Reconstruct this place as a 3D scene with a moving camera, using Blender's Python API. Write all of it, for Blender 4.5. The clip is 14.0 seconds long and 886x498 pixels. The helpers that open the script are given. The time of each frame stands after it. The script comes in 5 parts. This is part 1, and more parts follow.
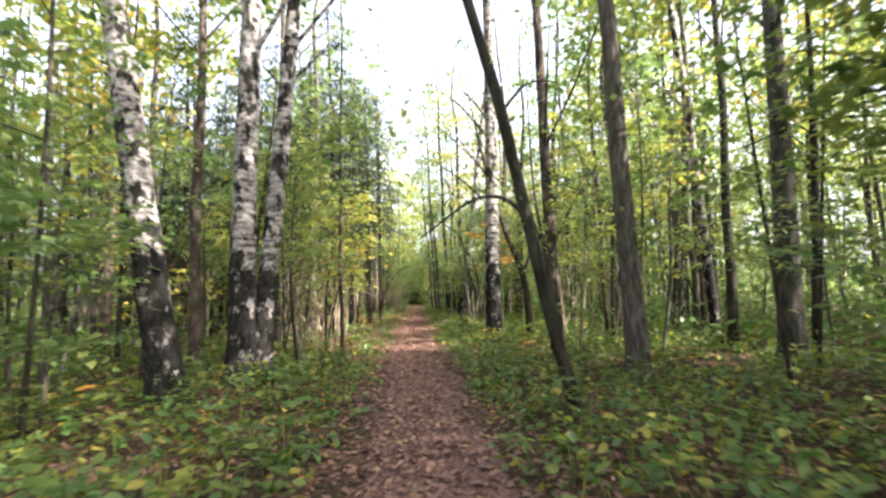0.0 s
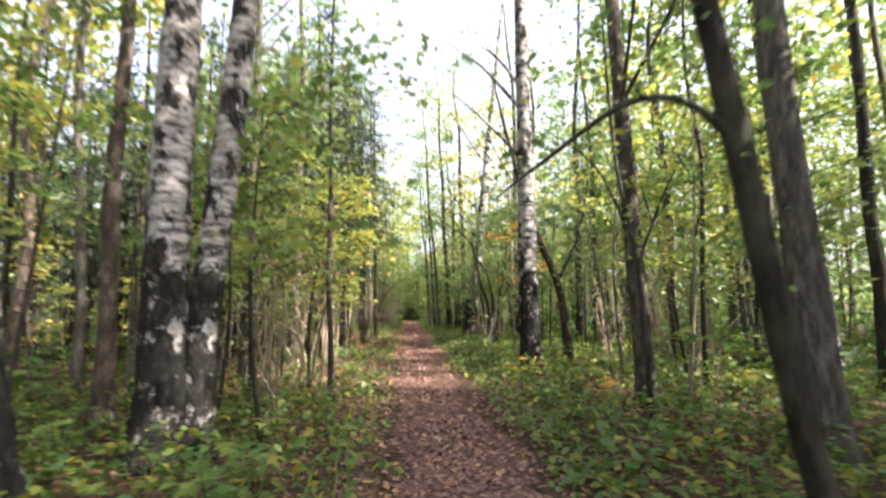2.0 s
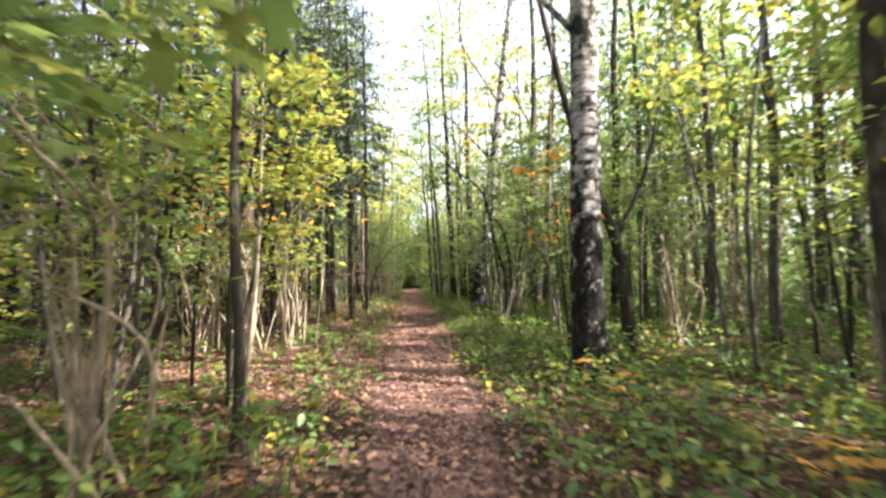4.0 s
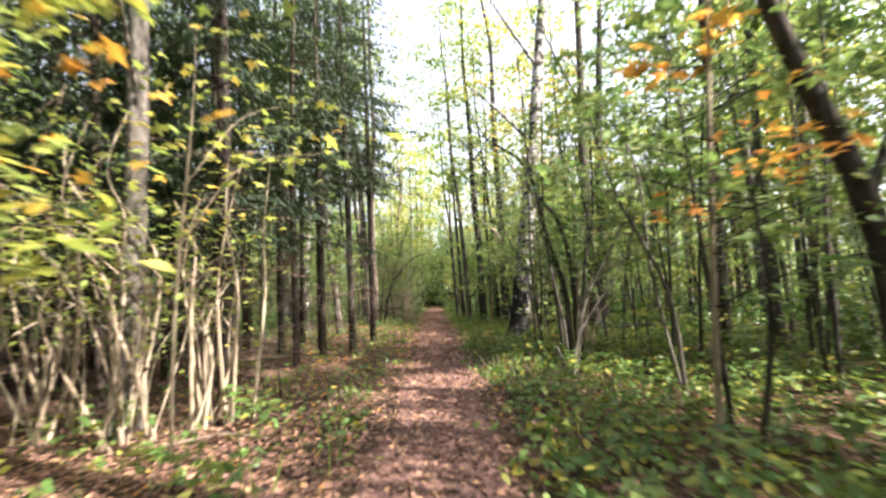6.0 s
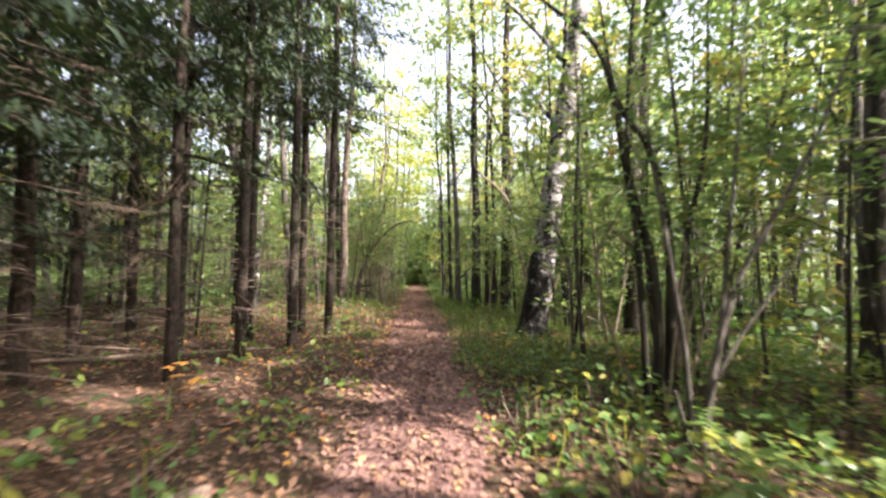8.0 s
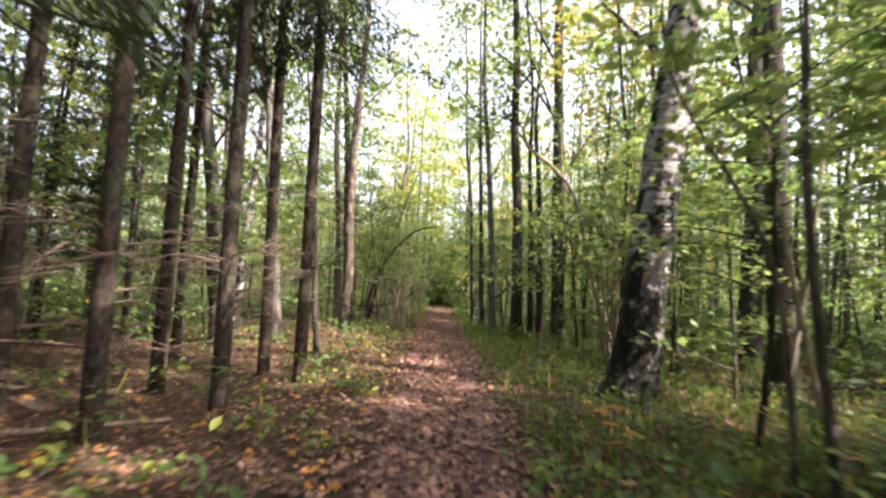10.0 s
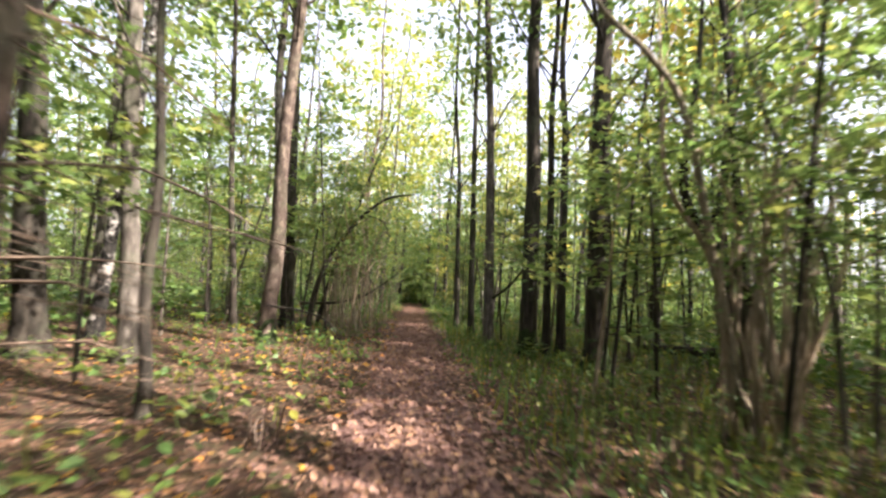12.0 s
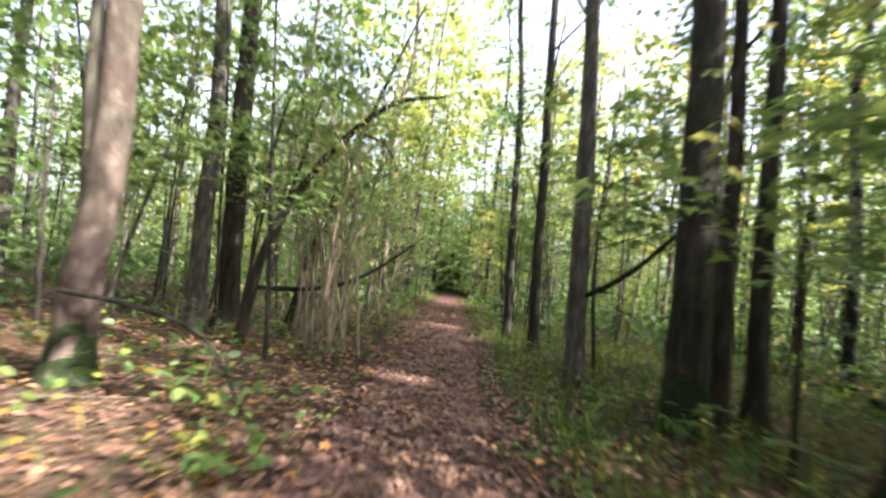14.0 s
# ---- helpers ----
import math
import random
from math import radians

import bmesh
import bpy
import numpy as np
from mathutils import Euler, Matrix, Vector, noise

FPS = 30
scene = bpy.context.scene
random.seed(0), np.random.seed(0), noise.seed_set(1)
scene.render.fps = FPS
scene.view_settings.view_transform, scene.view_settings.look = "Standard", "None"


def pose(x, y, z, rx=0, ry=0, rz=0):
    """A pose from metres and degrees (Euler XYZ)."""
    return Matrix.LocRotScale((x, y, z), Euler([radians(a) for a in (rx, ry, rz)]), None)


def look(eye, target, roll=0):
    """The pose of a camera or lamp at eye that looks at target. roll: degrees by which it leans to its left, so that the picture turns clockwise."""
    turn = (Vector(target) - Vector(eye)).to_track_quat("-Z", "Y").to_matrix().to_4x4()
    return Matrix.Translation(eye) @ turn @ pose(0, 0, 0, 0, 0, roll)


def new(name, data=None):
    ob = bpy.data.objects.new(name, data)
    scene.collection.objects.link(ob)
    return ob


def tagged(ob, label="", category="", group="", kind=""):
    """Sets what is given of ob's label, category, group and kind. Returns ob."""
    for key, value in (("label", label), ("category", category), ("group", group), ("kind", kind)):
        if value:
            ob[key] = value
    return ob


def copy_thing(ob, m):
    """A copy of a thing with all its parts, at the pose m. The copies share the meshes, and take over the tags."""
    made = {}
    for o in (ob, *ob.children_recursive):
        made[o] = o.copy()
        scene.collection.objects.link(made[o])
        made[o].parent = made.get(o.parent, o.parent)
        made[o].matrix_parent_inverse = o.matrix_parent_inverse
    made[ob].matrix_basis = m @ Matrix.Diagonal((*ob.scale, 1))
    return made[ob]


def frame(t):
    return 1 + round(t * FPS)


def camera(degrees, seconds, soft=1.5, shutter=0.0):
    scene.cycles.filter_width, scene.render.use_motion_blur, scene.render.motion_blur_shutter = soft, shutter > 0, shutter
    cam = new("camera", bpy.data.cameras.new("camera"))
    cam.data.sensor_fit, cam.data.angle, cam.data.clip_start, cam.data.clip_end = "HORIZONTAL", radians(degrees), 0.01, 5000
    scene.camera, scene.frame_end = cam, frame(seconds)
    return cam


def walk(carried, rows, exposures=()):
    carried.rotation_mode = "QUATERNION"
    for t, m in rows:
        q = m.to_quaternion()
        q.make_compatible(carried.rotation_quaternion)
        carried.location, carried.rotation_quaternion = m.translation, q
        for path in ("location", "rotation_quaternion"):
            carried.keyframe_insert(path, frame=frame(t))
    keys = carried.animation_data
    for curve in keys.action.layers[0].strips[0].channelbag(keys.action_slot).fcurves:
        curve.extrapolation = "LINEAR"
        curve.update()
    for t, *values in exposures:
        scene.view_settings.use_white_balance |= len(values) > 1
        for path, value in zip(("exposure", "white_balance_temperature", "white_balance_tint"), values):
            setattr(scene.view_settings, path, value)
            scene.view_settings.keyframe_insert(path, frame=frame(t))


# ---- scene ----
cam = camera(84.3, 14.0, soft=2.5, shutter=0.8)
PATH = [
    (0.0, pose(0.030, 0.000, 1.352, 95.20, 1.57, -3.18)),
    (0.5, pose(-0.033, 0.737, 1.373, 94.65, 0.48, -2.92)),
    (1.0, pose(-0.159, 1.460, 1.403, 95.36, 0.37, -0.03)),
    (1.5, pose(-0.298, 2.326, 1.426, 97.78, 0.73, -2.46)),
    (2.0, pose(-0.406, 3.072, 1.396, 96.88, 1.44, -4.25)),
    (2.5, pose(-0.464, 4.011, 1.342, 91.67, -0.29, -6.49)),
    (2.7, pose(-0.457, 4.425, 1.336, 92.25, 0.16, -7.16)),
    (4.8, pose(0.011, 8.456, 1.422, 94.03, 0.68, -1.34)),
    (5.0, pose(0.039, 8.911, 1.418, 94.74, 0.04, -1.08)),
    (5.5, pose(0.051, 10.116, 1.395, 94.81, 0.66, 0.31)),
    (6.0, pose(0.031, 11.322, 1.416, 95.12, 2.68, -1.05)),
    (6.5, pose(0.018, 12.434, 1.424, 94.48, 1.53, 0.08)),
    (7.0, pose(0.032, 13.522, 1.407, 94.61, 1.30, -2.14)),
    (7.5, pose(0.038, 14.649, 1.392, 91.79, 0.76, 0.05)),
    (8.0, pose(0.027, 15.626, 1.386, 92.59, -0.97, -3.02)),
    (8.5, pose(0.008, 16.661, 1.352, 90.71, -2.65, -0.82)),
    (8.7, pose(0.018, 17.068, 1.346, 91.07, -2.39, -1.48)),
    (10.8, pose(0.014, 21.248, 1.220, 96.18, -2.00, 0.35)),
    (11.0, pose(0.005, 21.728, 1.217, 96.05, -1.81, 0.01)),
    (11.5, pose(-0.010, 23.018, 1.182, 94.32, -3.70, -5.38)),
    (12.0, pose(-0.073, 24.258, 1.170, 95.04, -3.83, -3.47)),
    (12.5, pose(-0.074, 25.542, 1.173, 95.19, -3.73, -3.57)),
    (13.0, pose(-0.016, 26.863, 1.159, 96.52, -3.94, -2.75)),
    (13.5, pose(0.073, 28.195, 1.146, 94.66, -5.04, -0.97)),
    (14.0, pose(0.138, 29.607, 1.141, 93.27, -6.66, 1.19)),
]
walk(cam, PATH, exposures=[(0.0, 2.58, 6200, 17), (1.5, 2.48, 6150, 18), (2.7, 2.52, 6150, 19), (4.8, 2.52, 6200, 17), (6.0, 2.58, 6200, 18), (7.5, 2.48, 6200, 20), (8.5, 2.6, 6150, 22), (11.5, 2.28, 6450, 21), (13.0, 2.66, 5950, 18), (14.0, 2.7, 5900, 18)])

# ---- light ----
SUN_AZ, SUN_EL = radians(118), radians(40)      # compass bearing from +y, clockwise; height
sun_dir = Vector((math.sin(SUN_AZ) * math.cos(SUN_EL), math.cos(SUN_AZ) * math.cos(SUN_EL), math.sin(SUN_EL)))
world = bpy.data.worlds.new("sky")
scene.world = world
world.use_nodes = True
wn = world.node_tree.nodes
sky = wn.new("ShaderNodeTexSky")
sky.sky_type, sky.sun_disc = "NISHITA", False
sky.sun_elevation, sky.sun_rotation = SUN_EL, SUN_AZ
sky.dust_density, sky.ozone_density = 6.0, 1.0
haze = wn.new("ShaderNodeHueSaturation")      # thin white autumn haze
haze.inputs["Saturation"].default_value = 0.45
world.node_tree.links.new(sky.outputs[0], haze.inputs["Color"])
wn["Background"].inputs["Strength"].default_value = 0.145
world.node_tree.links.new(haze.outputs[0], wn["Background"].inputs["Color"])
sun_lamp = bpy.data.lights.new("sun", "SUN")
sun_lamp.energy, sun_lamp.angle, sun_lamp.color = 5.0, radians(0.6), (1.0, 0.93, 0.80)
sun = new("sun", sun_lamp)
sun.matrix_world = look(sun_dir * 60, (0, 0, 0))


# ---- materials ----
def material(name):
    m = bpy.data.materials.new(name)
    m.use_nodes = True
    t = m.node_tree
    return m, t.nodes, t.links, t.nodes["Principled BSDF"]


def ramp(nodes, stops):
    r = nodes.new("ShaderNodeValToRGB")
    e = r.color_ramp.elements
    while len(e) < len(stops):
        e.new(0.5)
    for k, (p, c) in enumerate(stops):
        e[k].position, e[k].color = p, (*c, 1)
    return r


def noise_node(nodes, links, scale, detail=5, stretch=(1, 1, 1), rough=0.6):
    tc = nodes.new("ShaderNodeTexCoord")
    mp = nodes.new("ShaderNodeMapping")
    mp.inputs["Scale"].default_value = stretch
    n = nodes.new("ShaderNodeTexNoise")
    n.inputs["Scale"].default_value, n.inputs["Detail"].default_value = scale, detail
    n.inputs["Roughness"].default_value = rough
    links.new(tc.outputs["Object"], mp.inputs[0])
    links.new(mp.outputs[0], n.inputs["Vector"])
    return n


def mixed(nodes, links, fac, a, b, mode="MIX"):
    x = nodes.new("ShaderNodeMix")
    x.data_type, x.blend_type = "RGBA", mode
    for sock, v in ((x.inputs[0], fac), (x.inputs[6], a), (x.inputs[7], b)):
        if isinstance(v, (int, float)):
            sock.default_value = v
        elif isinstance(v, tuple):
            sock.default_value = (*v, 1)
        else:
            links.new(v, sock)
    return x.outputs[2]


def bumped(nodes, links, b, height, strength, distance):
    bu = nodes.new("ShaderNodeBump")
    bu.inputs["Strength"].default_value, bu.inputs["Distance"].default_value = strength, distance
    links.new(height, bu.inputs["Height"])
    links.new(bu.outputs[0], b.inputs["Normal"])


def leaf_material(name, stops, glow, through_share=0.5, rough=0.5):
    """Leaves: each leaf takes its own tint; light also passes through the blade."""
    m, nodes, links, b = material(name)
    geo, info = nodes.new("ShaderNodeNewGeometry"), nodes.new("ShaderNodeObjectInfo")
    add = nodes.new("ShaderNodeMath")
    add.operation = "MULTIPLY_ADD"
    links.new(info.outputs["Random"], add.inputs[0])
    add.inputs[1].default_value = 0.35
    sc = nodes.new("ShaderNodeMath")
    sc.operation = "MULTIPLY"
    sc.inputs[1].default_value = 0.65
    links.new(geo.outputs["Random Per Island"], sc.inputs[0])
    links.new(sc.outputs[0], add.inputs[2])
    r = ramp(nodes, stops)
    links.new(add.outputs[0], r.inputs[0])
    n = noise_node(nodes, links, 30)
    col = mixed(nodes, links, 0.35, r.outputs[0], mixed(nodes, links, n.outputs["Fac"], (0.2, 0.2, 0.2), (1, 1, 1)), "MULTIPLY")
    links.new(col, b.inputs["Base Color"])
    b.inputs["Roughness"].default_value = rough
    b.inputs["Specular IOR Level"].default_value = 0.35
    tr = nodes.new("ShaderNodeBsdfTranslucent")
    links.new(mixed(nodes, links, 1.0, col, glow, "MULTIPLY"), tr.inputs["Color"])
    ms = nodes.new("ShaderNodeMixShader")
    ms.inputs[0].default_value = through_share
    links.new(b.outputs[0], ms.inputs[1])
    links.new(tr.outputs[0], ms.inputs[2])
    links.new(ms.outputs[0], nodes["Material Output"].inputs["Surface"])
    return m


GREEN = leaf_material("leaf_green", [(0.0, (0.065, 0.120, 0.035)), (0.35, (0.105, 0.170, 0.046)), (0.66, (0.155, 0.210, 0.055)),
                                     (0.90, (0.21, 0.235, 0.060)), (1.0, (0.36, 0.30, 0.075))], (1.6, 1.6, 1.5), 0.45)
YELLOW = leaf_material("leaf_yellowing", [(0.0, (0.13, 0.19, 0.045)), (0.4, (0.20, 0.245, 0.055)), (0.75, (0.31, 0.30, 0.065)),
                                          (1.0, (0.50, 0.29, 0.06))], (1.6, 1.6, 1.3), 0.45)
HERB = leaf_material("leaf_herb", [(0.0, (0.042, 0.092, 0.022)), (0.5, (0.083, 0.148, 0.034)), (0.75, (0.15, 0.19, 0.036)),
                                   (0.92, (0.36, 0.28, 0.04)), (1.0, (0.42, 0.22, 0.05))], (1.6, 1.7, 1.1), 0.35)
NEEDLE = leaf_material("spruce_needle", [(0.0, (0.020, 0.040, 0.016)), (0.6, (0.036, 0.060, 0.022)), (1.0, (0.075, 0.085, 0.032))],
                       (1.0, 1.1, 0.8), 0.15, 0.65)
LITTER = leaf_material("leaf_litter", [(0.0, (0.09, 0.048, 0.038)), (0.35, (0.18, 0.10, 0.075)), (0.65, (0.28, 0.155, 0.10)),
                                       (0.85, (0.42, 0.25, 0.10)), (1.0, (0.50, 0.38, 0.26))], (1.2, 1.1, 1.0), 0.12, 0.6)
ORANGE = leaf_material("leaf_orange", [(0.0, (0.42, 0.33, 0.05)), (0.5, (0.5, 0.27, 0.05)), (1.0, (0.48, 0.19, 0.05))], (1.6, 1.5, 1.2), 0.45)


def bark(name, dark, mid, light, scale, stretch, depth=0.02):
    m, nodes, links, b = material(name)
    n1 = noise_node(nodes, links, scale, 6, stretch, 0.65)
    n2 = noise_node(nodes, links, 1.7, 4)
    r = ramp(nodes, [(0.32, dark), (0.5, mid), (0.68, light)])
    links.new(n1.outputs["Fac"], r.inputs[0])
    info = nodes.new("ShaderNodeObjectInfo")
    tint = ramp(nodes, [(0.0, (0.7, 0.72, 0.7)), (1.0, (1.0, 0.95, 0.9))])
    links.new(info.outputs["Random"], tint.inputs[0])
    moss = ramp(nodes, [(0.5, (0, 0, 0)), (0.72, (1, 1, 1))])
    links.new(n2.outputs["Fac"], moss.inputs[0])
    col = mixed(nodes, links, 1.0, r.outputs[0], tint.outputs[0], "MULTIPLY")
    mf = nodes.new("ShaderNodeMath")
    mf.operation = "MULTIPLY"
    mf.inputs[1].default_value = 0.35
    links.new(moss.outputs[0], mf.inputs[0])
    links.new(mixed(nodes, links, mf.outputs[0], col, (0.09, 0.11, 0.06)), b.inputs["Base Color"])
    b.inputs["Roughness"].default_value = 0.9
    b.inputs["Specular IOR Level"].default_value = 0.15
    bumped(nodes, links, b, n1.outputs["Fac"], 0.9, depth)
    return m


BARK_DARK = bark("bark_dark", (0.012, 0.010, 0.008), (0.034, 0.029, 0.023), (0.075, 0.063, 0.05), 14, (1, 1, 0.16))
BARK_GREY = bark("bark_grey", (0.03, 0.027, 0.023), (0.075, 0.066, 0.056), (0.16, 0.145, 0.125), 16, (1, 1, 0.25))
BARK_SPRUCE = bark("bark_spruce", (0.011, 0.008, 0.007), (0.034, 0.025, 0.019), (0.08, 0.06, 0.046), 26, (1, 1, 0.5))
BARK_PINE = bark("bark_pine", (0.022, 0.016, 0.013), (0.068, 0.051, 0.041), (0.19, 0.15, 0.122), 8, (1, 1, 0.45), 0.03)
BARK_HAZEL = bark("bark_hazel", (0.12, 0.095, 0.065), (0.26, 0.21, 0.15), (0.42, 0.35, 0.26), 22, (1, 1, 0.2), 0.006)
DEAD = bark("dead_twig", (0.06, 0.041, 0.031), (0.13, 0.095, 0.072), (0.27, 0.205, 0.16), 30, (1, 1, 1), 0.004)


def birch_bark():
    """Papery grey-white bark with dark cross bands and fine lines, and black fissured plates that fade out up the stem."""
    m, nodes, links, b = material("bark_birch")
    band = noise_node(nodes, links, 5.5, 5, (1, 1, 2.4), 0.62)
    line = noise_node(nodes, links, 9.0, 4, (0.6, 0.6, 6.0), 0.6)
    patch = noise_node(nodes, links, 4.6, 6, (1, 1, 0.75), 0.65)
    tone = noise_node(nodes, links, 1.6, 4, (1, 1, 1), 0.6)
    grain = noise_node(nodes, links, 15, 5, (1, 1, 0.4), 0.75)
    tc, sep = nodes.new("ShaderNodeTexCoord"), nodes.new("ShaderNodeSeparateXYZ")
    links.new(tc.outputs["Object"], sep.inputs[0])
    up = nodes.new("ShaderNodeMapRange")
    up.inputs[1].default_value, up.inputs[2].default_value = 0.2, 3.4
    up.inputs[3].default_value, up.inputs[4].default_value = 0.155, 0.02
    links.new(sep.outputs[2], up.inputs[0])
    add = nodes.new("ShaderNodeMath")
    links.new(patch.outputs["Fac"], add.inputs[0])
    links.new(up.outputs[0], add.inputs[1])
    plate = ramp(nodes, [(0.545, (0, 0, 0)), (0.585, (1, 1, 1))])
    links.new(add.outputs[0], plate.inputs[0])
    bands = ramp(nodes, [(0.38, (0.045, 0.04, 0.035)), (0.47, (0.20, 0.187, 0.172)), (0.64, (0.41, 0.39, 0.365))])
    links.new(band.outputs["Fac"], bands.inputs[0])
    lines = ramp(nodes, [(0.36, (0.45, 0.42, 0.40)), (0.46, (1, 1, 1))])
    links.new(line.outputs["Fac"], lines.inputs[0])
    tones = ramp(nodes, [(0.35, (0.72, 0.69, 0.64)), (0.65, (1, 1, 1))])
    links.new(tone.outputs["Fac"], tones.inputs[0])
    paper = mixed(nodes, links, 1.0, mixed(nodes, links, 1.0, bands.outputs[0], lines.outputs[0], "MULTIPLY"), tones.outputs[0], "MULTIPLY")
    fiss = ramp(nodes, [(0.40, (0.005, 0.0045, 0.004)), (0.55, (0.018, 0.016, 0.013)), (0.70, (0.06, 0.053, 0.045))])
    links.new(grain.outputs["Fac"], fiss.inputs[0])
    links.new(mixed(nodes, links, plate.outputs[0], paper, fiss.outputs[0]), b.inputs["Base Color"])
    b.inputs["Roughness"].default_value = 0.85
    b.inputs["Specular IOR Level"].default_value = 0.15
    h = nodes.new("ShaderNodeMath")
    h.operation = "MULTIPLY"
    links.new(plate.outputs[0], h.inputs[0])
    links.new(grain.outputs["Fac"], h.inputs[1])
    bumped(nodes, links, b, h.outputs[0], 1.0, 0.03)
    return m


BIRCH = birch_bark()
MOSS = bark("moss", (0.007, 0.012, 0.005), (0.018, 0.03, 0.009), (0.042, 0.058, 0.02), 34, (1, 1, 1), 0.02)


def earth(name, stops, scale):
    m, nodes, links, b = material(name)
    big = noise_node(nodes, links, 0.5, 6)
    vor = nodes.new("ShaderNodeTexVoronoi")
    vor.inputs["Scale"].default_value = scale
    tc = nodes.new("ShaderNodeTexCoord")
    links.new(tc.outputs["Object"], vor.inputs["Vector"])
    sep = nodes.new("ShaderNodeSeparateColor")
    links.new(vor.outputs["Color"], sep.inputs[0])
    r = ramp(nodes, stops)
    links.new(sep.outputs[0], r.inputs[0])
    fine = noise_node(nodes, links, 40, 6)
    tone = ramp(nodes, [(0.3, (0.55, 0.55, 0.55)), (0.7, (1.1, 1.05, 1.0))])
    links.new(big.outputs["Fac"], tone.inputs[0])
    col = mixed(nodes, links, 1.0, r.outputs[0], tone.outputs[0], "MULTIPLY")
    gr = ramp(nodes, [(0.3, (0.6, 0.6, 0.6)), (0.7, (1.1, 1.1, 1.1))])
    links.new(fine.outputs["Fac"], gr.inputs[0])
    links.new(mixed(nodes, links, 0.8, col, gr.outputs[0], "MULTIPLY"), b.inputs["Base Color"])
    b.inputs["Roughness"].default_value = 0.95
    b.inputs["Specular IOR Level"].default_value = 0.1
    bumped(nodes, links, b, vor.outputs["Distance"], 0.6, 0.02)
    return m


SOIL = earth("forest_floor", [(0.0, (0.03, 0.02, 0.015)), (0.3, (0.065, 0.04, 0.029)), (0.55, (0.05, 0.047, 0.024)),
                              (0.8, (0.12, 0.067, 0.043)), (1.0, (0.19, 0.11, 0.066))], 22)
TRAIL = earth("trodden_leaf_path", [(0.0, (0.072, 0.041, 0.036)), (0.4, (0.128, 0.074, 0.063)), (0.8, (0.19, 0.113, 0.094)),
                                    (1.0, (0.24, 0.155, 0.128))], 30)


# ---- mesh helpers ----
def mesh_of(name, verts, faces, mat, smooth=False):
    me = bpy.data.meshes.new(name)
    me.from_pydata([tuple(v) for v in verts], [], [tuple(f) for f in faces])
    me.materials.append(mat)
    if smooth:
        me.polygons.foreach_set("use_smooth", [True] * len(me.polygons))
    me.update()
    return me


def part(name, me, parent, label=""):
    ob = new(name, me)
    ob.parent = parent
    return tagged(ob, label) if label else ob


def smooth_line(points, steps=5):
    """A curve through the given points (x, y, z, radius)."""
    p = np.array(points, float)
    p = np.vstack([2 * p[0] - p[1], p, 2 * p[-1] - p[-2]])
    out = []
    for i in range(1, len(p) - 2):
        for u in np.arange(steps) / steps:
            a, b, c, d = p[i - 1], p[i], p[i + 1], p[i + 2]
            out.append(0.5 * (2 * b + (c - a) * u + (2 * a - 5 * b + 4 * c - d) * u * u + (3 * b - a - 3 * c + d) * u ** 3))
    out.append(p[-2])
    out = np.array(out)
    out[:, 3] = np.maximum(out[:, 3], 0.002)
    return out


def tube(line, sides=8, rough=0.0, rng=None):
    """Vertices and faces of a tapered round limb along line (x, y, z, radius)."""
    line = np.asarray(line, float)
    n = len(line)
    d = np.gradient(line[:, :3], axis=0)
    d /= np.linalg.norm(d, axis=1)[:, None] + 1e-9
    ref = np.where(np.abs(d[:, 2:3]) > 0.9, [[1.0, 0, 0]], [[0, 0, 1.0]])
    u = np.cross(d, ref)
    u /= np.linalg.norm(u, axis=1)[:, None] + 1e-9
    v = np.cross(d, u)
    a = np.arange(sides) * 2 * np.pi / sides
    rad = line[:, 3][:, None] * np.ones(sides)
    if rough and rng is not None:
        rad = rad * (1 + rough * rng.normal(size=rad.shape))
    ring = line[:, None, :3] + rad[:, :, None] * (np.cos(a)[None, :, None] * u[:, None] + np.sin(a)[None, :, None] * v[:, None])
    verts = ring.reshape(-1, 3)
    faces = []
    for i in range(n - 1):
        for k in range(sides):
            k2 = (k + 1) % sides
            faces.append((i * sides + k, i * sides + k2, (i + 1) * sides + k2, (i + 1) * sides + k))
    faces.append(tuple(range((n - 1) * sides, n * sides)))
    return verts, faces


def joined(pieces):
    V, F, o = [], [], 0
    for v, f in pieces:
        V.append(v)
        F += [tuple(i + o for i in q) for q in f]
        o += len(v)
    return np.vstack(V), F


